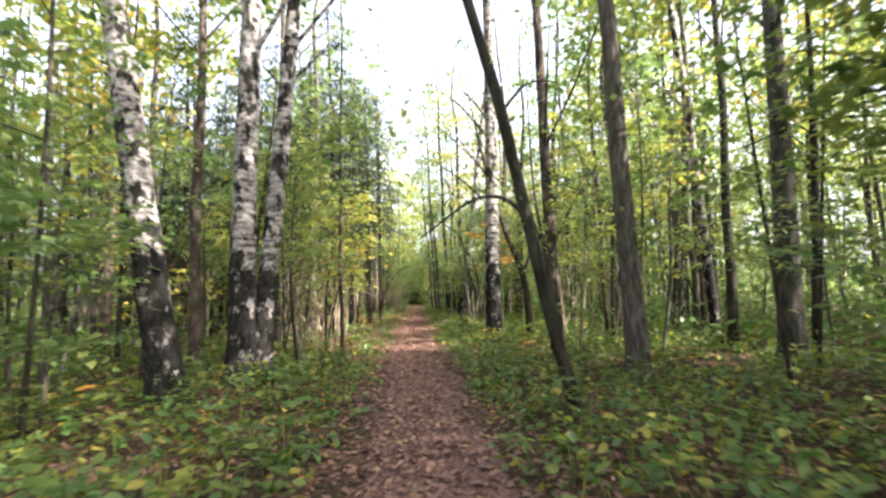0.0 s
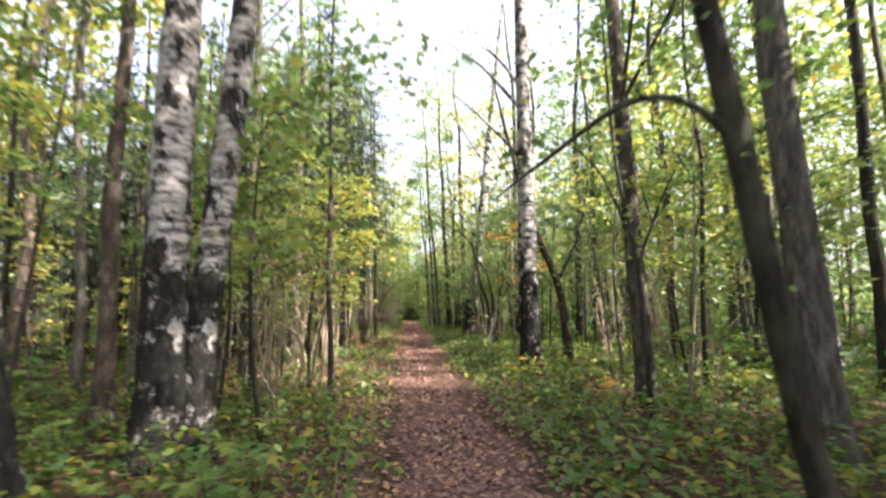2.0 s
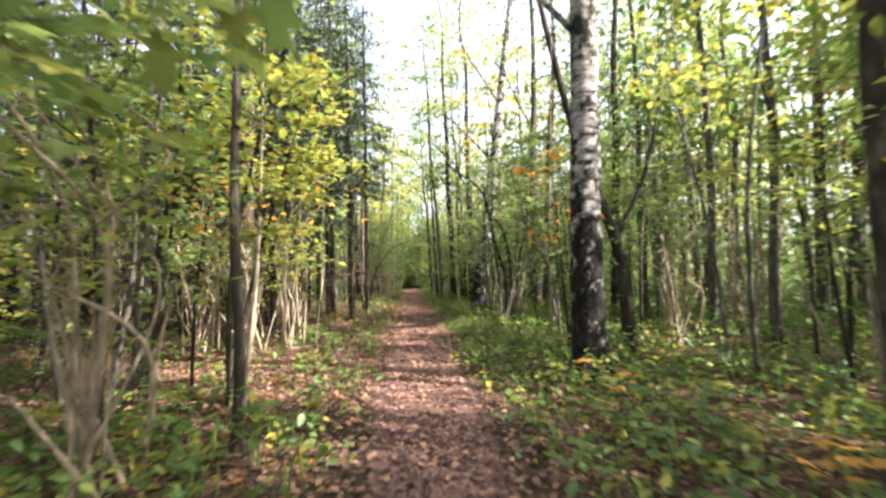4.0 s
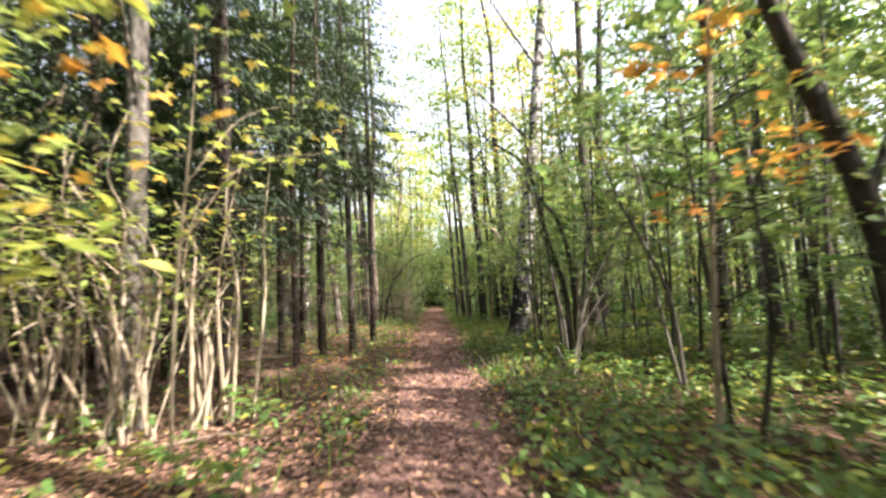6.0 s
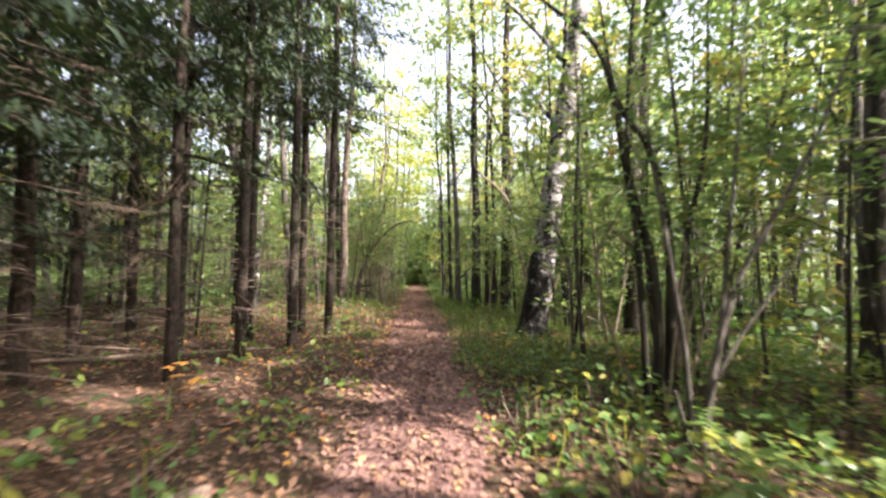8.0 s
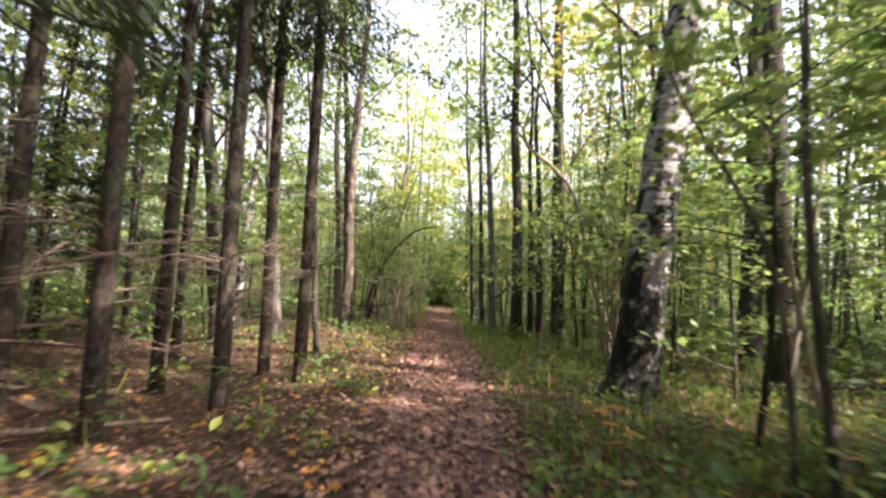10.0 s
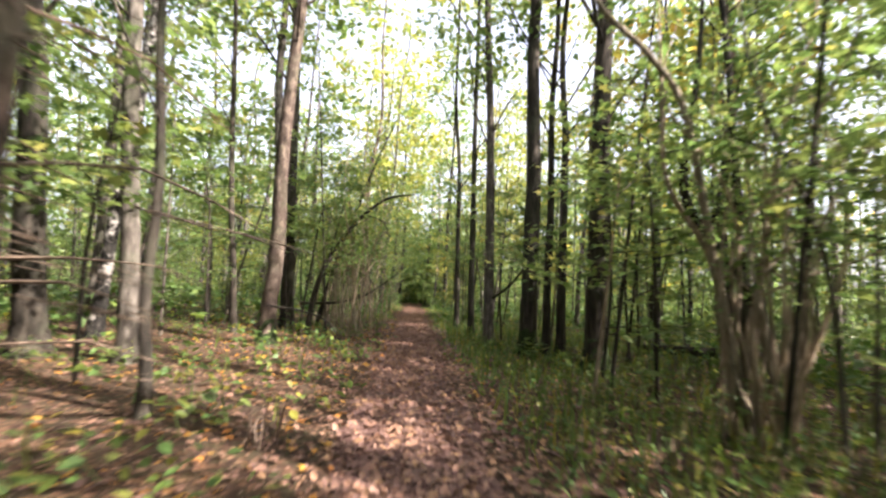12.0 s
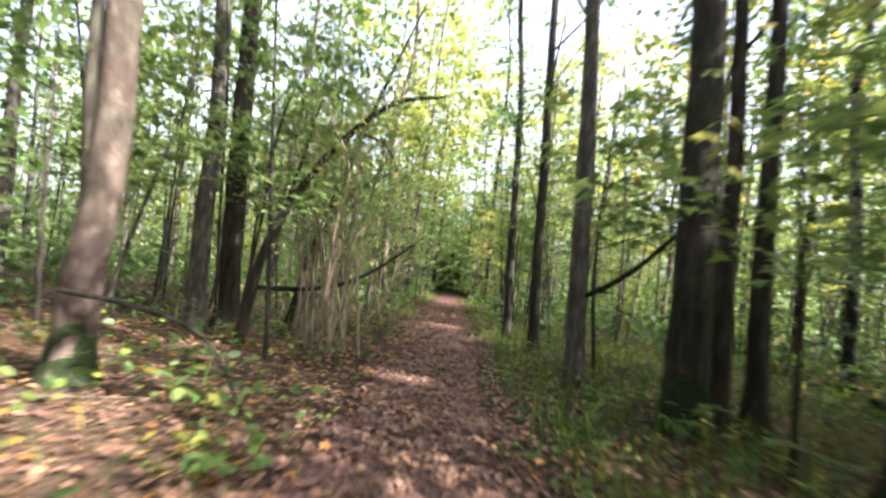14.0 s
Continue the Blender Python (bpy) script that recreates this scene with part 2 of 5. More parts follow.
BLADES = {
    "diamond": (np.array([(0, -0.5, 0), (0.32, 0, 0.06), (0, 0.5, 0), (-0.32, 0, 0.06)]), [(0, 1, 2), (0, 2, 3)]),
    "oval": (np.array([(0, -0.5, 0), (0.27, -0.2, 0.07), (0.27, 0.15, 0.05), (0, 0.55, -0.06), (-0.27, 0.15, 0.05), (-0.27, -0.2, 0.07)]),
             [(0, 1, 2, 3), (0, 3, 4, 5)]),
    "maple": (np.array([(0, -0.1, 0), (0.34, -0.4, -0.03), (0.24, -0.12, 0.04), (0.55, 0.12, -0.05), (0.2, 0.2, 0.05), (0, 0.62, -0.06),
                        (-0.2, 0.2, 0.05), (-0.55, 0.12, -0.05), (-0.24, -0.12, 0.04), (-0.34, -0.4, -0.03)]),
              [(0, 1, 2), (0, 2, 3, 4), (0, 4, 5), (0, 5, 6), (0, 6, 7, 8), (0, 8, 9)]),
    "needle": (np.array([(0, -0.5, 0), (0.11, 0, 0.0), (0, 0.5, -0.05), (-0.11, 0, 0.0)]), [(0, 1, 2, 3)]),
    "grass": (np.array([(-0.03, 0, 0), (0.03, 0, 0), (0.02, 0.6, 0.1), (0, 1.0, 0.3), (-0.02, 0.6, 0.1)]), [(0, 1, 2, 4), (4, 2, 3)]),
}


def leaves(name, pos, size, rng, mat, blade="diamond", tilt=0.5, yaw=None, pitch=None):
    """One mesh of many leaves, each a small folded blade at pos, lying about flat and tilted at random."""
    base, faces = BLADES[blade]
    n = len(pos)
    yaw = rng.uniform(0, 2 * np.pi, n) if yaw is None else yaw
    pitch = rng.normal(0, tilt, n) if pitch is None else pitch
    roll = rng.normal(0, tilt, n)
    cy, sy, cp, sp, cr, sr = np.cos(yaw), np.sin(yaw), np.cos(pitch), np.sin(pitch), np.cos(roll), np.sin(roll)
    v = base[None] * np.asarray(size)[:, None, None]
    x, y, z = v[..., 0], v[..., 1], v[..., 2]
    x, z = x * cr[:, None] + z * sr[:, None], -x * sr[:, None] + z * cr[:, None]
    y, z = y * cp[:, None] - z * sp[:, None], y * sp[:, None] + z * cp[:, None]
    x, y = x * cy[:, None] - y * sy[:, None], x * sy[:, None] + y * cy[:, None]
    return blade_mesh(name, np.stack([x, y, z], 2) + np.asarray(pos)[:, None], blade, mat)


BLADE_OF = {}


def blade_mesh(name, V, blade, mat):
    """A mesh of the given blades, one row of vertices each."""
    base, faces = BLADES[blade]
    n, m = len(V), len(base)
    me = bpy.data.meshes.new(name)
    BLADE_OF[me.name] = blade
    per = [len(f) for f in faces]
    idx = np.concatenate([np.array(f) for f in faces])
    loops = (idx[None] + (np.arange(n) * m)[:, None]).ravel()
    totals = np.tile(per, n)
    me.vertices.add(n * m)
    me.vertices.foreach_set("co", np.asarray(V, np.float32).ravel())
    me.loops.add(len(loops))
    me.loops.foreach_set("vertex_index", loops.astype(np.int32))
    me.polygons.add(len(totals))
    me.polygons.foreach_set("loop_start", (np.cumsum(totals) - totals).astype(np.int32))
    me.update(calc_edges=True)
    me.materials.append(mat)
    return me


def ground_height(x, y):
    """Gentle swells away from the flat trodden line."""
    away = np.clip((np.abs(x) - 0.7) / 4.0, 0, 1)
    return away * (0.07 * np.sin(0.8 * x + 0.5 * y) + 0.05 * np.sin(1.7 * y - 0.6 * x + 1.3))


# ---- ground ----
def make_ground():
    def axis(lo, hi, near_lo, near_hi, step):
        mid = np.arange(near_lo, near_hi + step / 2, step)
        return np.concatenate([np.linspace(lo, near_lo, 14)[:-1], mid, np.linspace(near_hi, hi, 14)[1:]])
    xs, ys = axis(-400, 400, -24, 24, 0.3), axis(-400, 500, -12, 72, 0.4)
    X, Y = np.meshgrid(xs, ys)
    rng = np.random.default_rng(2)
    Z = ground_height(X, Y) + rng.normal(0, 0.008, X.shape) * (np.abs(X) > 0.8) - 0.004
    n, m = len(xs), len(ys)
    verts = np.stack([X, Y, Z], 2).reshape(-1, 3)
    faces = [(j * n + i, j * n + i + 1, (j + 1) * n + i + 1, (j + 1) * n + i) for j in range(m - 1) for i in range(n - 1)]
    g = new("ground", mesh_of("ground", verts, faces, SOIL, True))
    tagged(g, "brown forest floor of earth and leaf litter", "ground", kind="structure")
    rng = np.random.default_rng(3)
    ys = np.arange(-12, 80, 0.2)
    verts, faces = [], []
    for k, y in enumerate(ys):
        c = 0.03 + 0.06 * math.sin(0.35 * y)
        l = c - 0.57 + 0.06 * math.sin(1.9 * y) + rng.normal(0, 0.035)
        r = c + 0.57 + 0.06 * math.sin(1.5 * y + 2) + rng.normal(0, 0.035)
        for u, z in ((0, -0.006), (0.12, 0.004), (0.35, 0.002), (0.65, 0.002), (0.88, 0.004), (1, -0.006)):
            verts.append((l + (r - l) * u, y, z + rng.normal(0, 0.003) * (0 < u < 1) + 0.004 * (0 < u < 1)))
    for k in range(len(ys) - 1):
        for i in range(5):
            a = k * 6 + i
            faces.append((a, a + 1, a + 7, a + 6))
    p = new("path", mesh_of("path", verts, faces, TRAIL, True))
    tagged(p, "narrow trodden earth path covered with brown fallen leaves", "path", kind="structure")


make_ground()


# ---- trees ----
def crown_mesh(name, seed, height, base, spread, n, size, mat, blade="diamond", clumps=60):
    """Leaves of a broadleaf crown in many flat sprays, with gaps between them."""
    rng = np.random.default_rng(seed)
    h = base + (height - base) * rng.beta(1.5, 1.6, clumps)
    prof = np.sin(np.pi * np.clip((h - base) / (height - base), 0.06, 0.97)) ** 0.7
    rad, ang = spread * prof * np.sqrt(rng.uniform(0.02, 1, clumps)), rng.uniform(0, 2 * np.pi, clumps)
    cen = np.stack([rad * np.cos(ang), rad * np.sin(ang), h], 1)
    k = rng.integers(0, clumps, n)
    s = rng.uniform(0.3, 0.75, clumps)
    pos = cen[k] + rng.normal(size=(n, 3)) * s[k][:, None] * np.array([0.8, 0.8, 0.28])
    return leaves(name, pos, size * rng.uniform(0.6, 1.3, n), rng, mat, blade, 0.55), cen


def limb_pieces(rng, trunk_top, cen, count, sides=5, thick=0.035):
    """Limbs that leave the stem and rise out to the leaf clumps."""
    out = []
    for c in cen[rng.permutation(len(cen))[:count]]:
        z0 = max(0.6, c[2] - rng.uniform(0.8, 2.0))
        x0, y0 = trunk_top(z0)
        mid = np.array([(x0 + c[0]) / 2, (y0 + c[1]) / 2, z0 + (c[2] - z0) * 0.65]) + rng.normal(0, 0.12, 3)
        r = thick * rng.uniform(0.6, 1.3)
        out.append(tube(smooth_line([(x0, y0, z0, r), (*mid, r * 0.6), (*c, r * 0.15)], 3), sides))
    return out


def make_tree(kind, label, x, y, diam, lean, bark_mat, height, crown, seed, lean_y=0.0, bend=0.0, limbs=5, sides=12, flare=1.5, group="", wobble=0.25):
    """A single tree: trunk, a few limbs of its own and a crown."""
    rng = np.random.default_rng(seed)
    root = new(kind)
    root.location = (x, y, float(ground_height(np.array(x), np.array(y))) - 0.02)
    tagged(root, label, "tree", group)
    r = diam / 2
    pts = []
    for u in (0, 0.015, 0.04, 0.1, 0.2, 0.35, 0.5, 0.7, 0.85, 1.0):
        z = u * height
        wob = 0.13 * u * height ** 0.5
        fl = 1 + (flare - 1) * math.exp(-z / 0.22)
        pts.append((lean * z + bend * z * z + rng.normal(0, wob * wobble), lean_y * z + rng.normal(0, wob * wobble), z, r * fl * (1 - 0.85 * u)))
    pts[0] = (0, 0, -0.1, r * flare * 1.1)
    line = smooth_line(pts, 5)
    part("trunk", mesh_of("trunk", *tube(line, sides, 0.035, rng), bark_mat, True), root)

    if "moss" in label:
        sleeve = line[(line[:, 2] > -0.02) & (line[:, 2] < 0.62)].copy()
        sleeve[:, 3] *= np.linspace(1.07, 0.97, len(sleeve))
        part("moss", mesh_of("moss", *tube(sleeve, sides, 0.03, rng), MOSS, True), root, "dark green moss round the foot")

    def at(z):
        k = int(np.argmin(abs(line[:, 2] - z)))
        return line[k, 0], line[k, 1]
    me, cen = crown
    ztop = height * 0.7
    dx, dy = at(ztop)
    for i in range(limbs):
        z0 = height * rng.uniform(0.24, 0.5)
        a = rng.uniform(0, 2 * np.pi)
        x0, y0 = at(z0)
        ln = rng.uniform(0.8, 2.2)
        lr = r * 0.22
        p = [(x0, y0, z0, lr), (x0 + 0.5 * ln * math.cos(a), y0 + 0.5 * ln * math.sin(a), z0 + 0.6 * ln, lr * 0.7),
             (x0 + ln * math.cos(a), y0 + ln * math.sin(a), z0 + rng.uniform(0.9, 1.4) * ln, lr * 0.2)]
        part("limb", mesh_of("limb", *tube(smooth_line(p, 4), 6), bark_mat, True), root)
    if me is not None:
        c = part("crown", me, root)
        c.location = (dx, dy, 0)
        c.rotation_euler = (0, 0, rng.uniform(0, 6.28))
    return root


SHAFT = np.array((math.sin(SUN_AZ), math.cos(SUN_AZ)))
GLADES = [(3.7, 16.8, 1.3), (-2.8, 14.9, 2.8), (1.2, 18.6, 1.9), (-1.6, 26.9, 1.7), (-2.0, 31.4, 2.0), (0.4, 32.6, 1.5)]


def in_shaft(x, y, lo, hi, share):
    """Whether a tree here would stand in the way of the sun on one of the open spots."""
    for gx, gy, width in GLADES:
        d = np.array((x - gx, y - gy))
        u = float(d @ SHAFT)
        if lo < u < hi and abs(float(d[0] * SHAFT[1] - d[1] * SHAFT[0])) < width * share:
            return True
    return False


TALL = [crown_mesh("crown", 100 + k, 17, 4.5, 2.9, 1400, 0.275, GREEN if k % 3 else YELLOW, "diamond", 46) for k in range(5)]
HIGH = [crown_mesh("crown", 120 + k, 18, 6.5, 2.3, 1400, 0.19, GREEN if k % 3 else YELLOW, "diamond", 40) for k in range(3)]

THIN = [crown_mesh("crown", 140 + k, 18, 9.5, 1.7, 420, 0.17, GREEN, "diamond", 22) for k in range(2)]

B_LABEL = "birch with white papery bark and black fissures"
G_LABEL = "grey-brown slender forest tree with green leaves"
D_LABEL = "dark-barked broadleaf tree with green leaves"
hero = [
    # kind, label, x, y, diameter, lean, bark, height, seed
    ("birch_tree", "leaning birch with white bark and black bands", -3.15, 6.60, 0.44, -0.165, BIRCH, 17, 1),
    ("birch_tree", "birch of a close pair, white bark with black patches", -2.75, 8.0, 0.45, 0.015, BIRCH, 18, 2),
    ("birch_tree", "birch of a close pair, white bark with black patches", -2.50, 8.15, 0.34, 0.085, BIRCH, 17, 3),
    ("pine_tree", "slim dark reddish-brown trunk beside the birch pair", -4.1, 9.5, 0.23, 0.0, BARK_PINE, 15, 4),
    ("forest_tree", G_LABEL, 3.40, 7.40, 0.35, -0.035, BARK_GREY, 17, 6),
    ("forest_tree", "tree with a pale upper stem and dark foot", 2.8, 9.60, 0.27, -0.02, BARK_PINE, 17, 7),
    ("birch_tree", "thick grey and white birch with a black fissured foot", 2.08, 12.95, 0.44, 0.01, BIRCH, 18, 8),
    ("forest_tree", "old pale trunk wrapped in hazel stems", -3.6, 17.15, 0.30, 0.04, BARK_GREY, 16, 50),
    ("forest_tree", G_LABEL, -1.7, 50.0, 0.24, 0.02, BARK_GREY, 17, 51),
    ("forest_tree", D_LABEL, 1.8, 53.0, 0.26, -0.02, BARK_DARK, 17, 52),
    ("forest_tree", D_LABEL, -1.5, 56.5, 0.24, 0.03, BARK_DARK, 17, 53),
    ("birch_tree", B_LABEL, 1.6, 60.0, 0.24, -0.03, BIRCH, 17, 54),
    ("forest_tree", D_LABEL, -1.2, 64.0, 0.28, 0.02, BARK_DARK, 17, 55),
    ("forest_tree", G_LABEL, 1.1, 68.0, 0.25, 0.0, BARK_GREY, 17, 56),
    ("forest_tree", D_LABEL, -0.2, 74.0, 0.26, 0.0, BARK_DARK, 17, 57),
    ("forest_tree", D_LABEL, 6.4, 8.1, 0.42, 0.03, BARK_GREY, 18, 10),
    ("forest_tree", D_LABEL, 6.75, 8.00, 0.15, 0.06, BARK_DARK, 13, 11),
    ("birch_tree", B_LABEL, 7.10, 11.30, 0.25, -0.05, BIRCH, 17, 12),
    ("forest_tree", D_LABEL, 6.50, 9.80, 0.22, 0.03, BARK_DARK, 15, 13),
    ("forest_tree", G_LABEL, 4.40, 10.80, 0.10, 0.03, BARK_DARK, 11, 14),
    ("forest_tree", D_LABEL, 8.50, 14.10, 0.23, 0.0, BARK_DARK, 16, 15),
    ("forest_tree", D_LABEL, -1.62, 11.10, 0.10, 0.0, BARK_DARK, 10, 16),
    ("forest_tree", D_LABEL, -6.90, 9.80, 0.13, -0.03, BARK_DARK, 12, 17),
    ("forest_tree", D_LABEL, -7.60, 12.20, 0.13, -0.05, BARK_DARK, 12, 18),
    ("forest_tree", D_LABEL, -5.90, 10.20, 0.10, 0.0, BARK_DARK, 11, 19),
    ("forest_tree", G_LABEL + ", standing at the path", -3.85, 13.90, 0.26, 0.03, BARK_GREY, 16, 20),
    ("forest_tree", D_LABEL, 6.40, 22.20, 0.33, 0.04, BARK_DARK, 17, 21),
    ("forest_tree", D_LABEL, 5.10, 26.90, 0.40, 0.0, BARK_DARK, 18, 22),
    ("birch_tree", "thick leaning birch, dark bark with white patches", 2.45, 25.9, 0.58, 0.14, BIRCH, 18, 23),
    ("forest_tree", D_LABEL, 6.26, 29.56, 0.45, 0.05, BARK_DARK, 18, 24),
    ("forest_tree", D_LABEL + ", moss at its foot", 2.28, 34.0, 0.36, -0.03, BARK_DARK, 18, 25),
    ("forest_tree", D_LABEL, 2.72, 34.3, 0.18, -0.02, BARK_DARK, 15, 26),
    ("forest_tree", "broken-topped dark trunk standing in the wood", 2.98, 34.15, 0.20, -0.02, BARK_DARK, 13, 27),
    ("forest_tree", D_LABEL + ", moss at its foot", 3.18, 32.74, 0.40, -0.02, BARK_DARK, 18, 28),
    ("forest_tree", G_LABEL, 1.78, 35.83, 0.25, -0.05, BARK_GREY, 17, 29),
    ("forest_tree", D_LABEL, 1.61, 37.98, 0.19, -0.04, BARK_DARK, 16, 30),
    ("forest_tree", D_LABEL, 1.39, 39.96, 0.18, -0.06, BARK_DARK, 15, 31),
    ("forest_tree", G_LABEL + ", with a mossy foot", -2.62, 33.22, 0.29, 0.015, BARK_PINE, 18, 32),
    ("forest_tree", G_LABEL, -3.52, 36.69, 0.28, -0.05, BARK_GREY, 18, 33),
    ("forest_tree", D_LABEL, -3.22, 37.04, 0.34, -0.06, BARK_DARK, 18, 34),
    ("forest_tree", D_LABEL, -5.18, 31.28, 0.40, -0.12, BARK_DARK, 18, 35),
    ("forest_tree", D_LABEL, -3.74, 31.02, 0.26, -0.10, BARK_GREY, 17, 36),
    ("forest_tree", D_LABEL, -2.17, 28.44, 0.10, -0.06, BARK_DARK, 10, 37),
    ("birch_tree", B_LABEL, -5.83, 33.68, 0.25, 0.05, BIRCH, 17, 38),
    ("forest_tree", G_LABEL, -7.48, 36.26, 0.33, -0.02, BARK_GREY, 18, 39),
    ("forest_tree", G_LABEL, -7.66, 37.81, 0.26, -0.04, BARK_GREY, 18, 40),
    ("forest_tree", D_LABEL, -3.74, 34.80, 0.15, -0.1, BARK_DARK, 14, 41),
    ("forest_tree", D_LABEL, 4.79, 31.10, 0.15, -0.08, BARK_DARK, 13, 42),
]
placed = []
for k, (kind, label, x, y, d, lean, bk, h, seed) in enumerate(hero):
    crown = TALL[k % 5] if y > 48 else HIGH[k % 3] if h > 15 else (HIGH[k % 3] if h > 13.5 else (None, None))
    if crown[0] and in_shaft(x, y, 2, 16, 0.8):
        crown = THIN[k % 2]
    make_tree(kind, label, x, y, d, lean, bk, h, crown, seed, limbs=4, group="trees of the wood")
    placed.append((x, y, 0.5))


# tall trees added on the sunny side, some unseen, to shade the spruce stand and the start of the path
for k, (x, y) in enumerate(((6.5, 15.4), (7.8, 13.3), (7.0, 18.0), (9.0, 16.2), (8.8, 19.6), (10.6, 13.0), (6.7, 20.8), (11.0, 17.4), (7.0, 0.5), (9.0, -1.5), (8.2, 2.6), (6.4, -1.2))):
    make_tree("forest_tree", G_LABEL, x, y, 0.2, 0.0, BARK_GREY, 17, TALL[k % 5], 460 + k, limbs=3, group="trees of the wood", wobble=0.5)
    placed.append((x, y, 0.4))


# woods on both sides: standing trees copied from a few grown ones
def free(x, y, room):
    return all((x - a) ** 2 + (y - b) ** 2 > (room + c) ** 2 for a, b, c in placed)


def background_tree(k):
    rng = np.random.default_rng(500 + k)
    h = 15 + 3 * rng.random()
    bk = (BARK_DARK, BARK_GREY, BIRCH, BARK_GREY, BARK_PINE, BARK_PINE)[k]
    kind = "birch_tree" if bk is BIRCH else "forest_tree"
    t = make_tree(kind, B_LABEL if bk is BIRCH else D_LABEL, 0, 0, 0.16 + 0.12 * rng.random(), rng.normal(0, 0.02), bk, h,
                  TALL[k % 5], 520 + k, limbs=3, sides=8, group="trees of the wood", wobble=0.6)
    return t


rng = np.random.default_rng(7)
proto = [background_tree(k) for k in range(6)]
spots = []
tries = 0
while len(spots) < 190 and tries < 20000:
    tries += 1
    x, y = rng.uniform(-34, 34), rng.uniform(-14, 95)
    if len(spots) > 140:                        # extra trees added towards the sun to shade the wood
        x, y = rng.uniform(4.5, 24), rng.uniform(-14, 45)
    if abs(x) < (2.4 if y < 45 else 1.8) or (-14 < x < -1 and 17 < y < 26) or (-4.5 < x < 5.8 and y < 44) or (-6 < x < 0 and 25 < y < 32):
        continue
    if not free(x, y, 0.8) or in_shaft(x, y, 4, 21, 1.0):
        continue
    placed.append((x, y, 0.4))
    spots.append((x, y))
for k, (x, y) in enumerate(spots):
    z = float(ground_height(np.array(x), np.array(y))) - 0.02
    m = pose(x, y, z, 0, 0, rng.uniform(0, 360))
    if k < len(proto):
        proto[k].matrix_basis = m
    else:
        copy_thing(proto[k % len(proto)], m)


# spruces in a dark stand, with bare dead lower branches
def make_spruce(seed, height, diam, dead_to):
    rng = np.random.default_rng(seed)
    root = new("spruce_tree")
    tagged(root, "spruce with dark needles and dead lower twigs", "tree", "spruce stand")
    line = smooth_line([(0, 0, -0.1, diam * 0.75), (0, 0, 0.25, diam * 0.5), (rng.normal(0, 0.05), rng.normal(0, 0.05), height * 0.4, diam * 0.4),
                        (rng.normal(0, 0.08), rng.normal(0, 0.08), height, 0.01)], 8)
    part("trunk", mesh_of("trunk", *tube(line, 9, 0.03, rng), BARK_SPRUCE, True), root)
    for i in range(19):
        dead = []
        z, a, ln = rng.uniform(0.5, dead_to), rng.uniform(0, 6.28), rng.uniform(0.4, 1.5)
        ex, ey, ez = ln * math.cos(a), ln * math.sin(a), z - rng.uniform(-0.1, 0.3) * ln
        dead.append(tube(smooth_line([(0, 0, z, 0.011), (ex * 0.5, ey * 0.5, z + 0.05 * ln, 0.007), (ex, ey, ez, 0.002)], 2), 4))
        for j in range(11):
            u = rng.uniform(0.2, 1)
            a2 = a + rng.choice([-1, 1]) * rng.uniform(0.5, 1.1)
            l2 = ln * 0.35
            p0 = (ex * u, ey * u, z + (ez - z) * u)
            dead.append(tube([(*p0, 0.004), (p0[0] + l2 * math.cos(a2), p0[1] + l2 * math.sin(a2), p0[2] - 0.08, 0.0015)], 3))
        part("dead_branch", mesh_of("dead_branch", *joined(dead), DEAD), root, "bare dead brown branch")
    pos, yaw, pit = [], [], []
    live = []
    for z in np.arange(dead_to * 0.8, height - 0.4, 0.55):
        for q in range(5):
            a = rng.uniform(0, 6.28)
            ln = min(1.9, 0.35 + 0.24 * (height - z)) * rng.uniform(0.7, 1.1)
            ex, ey = math.cos(a), math.sin(a)
            live.append(tube([(0, 0, z, 0.014), (ex * ln, ey * ln, z - 0.25 * ln, 0.003)], 4))
            n = int(54 * ln)
            u = rng.uniform(0.2, 1, n)
            side = rng.normal(0, 0.19, n) * (1.1 - 0.5 * u)
            pos.append(np.stack([ex * ln * u - ey * side, ey * ln * u + ex * side, z - 0.25 * ln * u * u - np.abs(rng.normal(0, 0.10, n))], 1))
            yaw.append(a - np.pi / 2 + rng.normal(0, 0.9, n))
            pit.append(rng.normal(-0.5, 0.35, n))
    pos = np.vstack(pos)
    tagged(part("live_wood", mesh_of("live_wood", *joined(live), BARK_SPRUCE), root), kind="stuff")
    part("needles", leaves("needles", pos, rng.uniform(0.11, 0.215, len(pos)), rng, NEEDLE, "needle", 0.3, np.concatenate(yaw), np.concatenate(pit)),
         root, "dark green drooping needles")
    return root


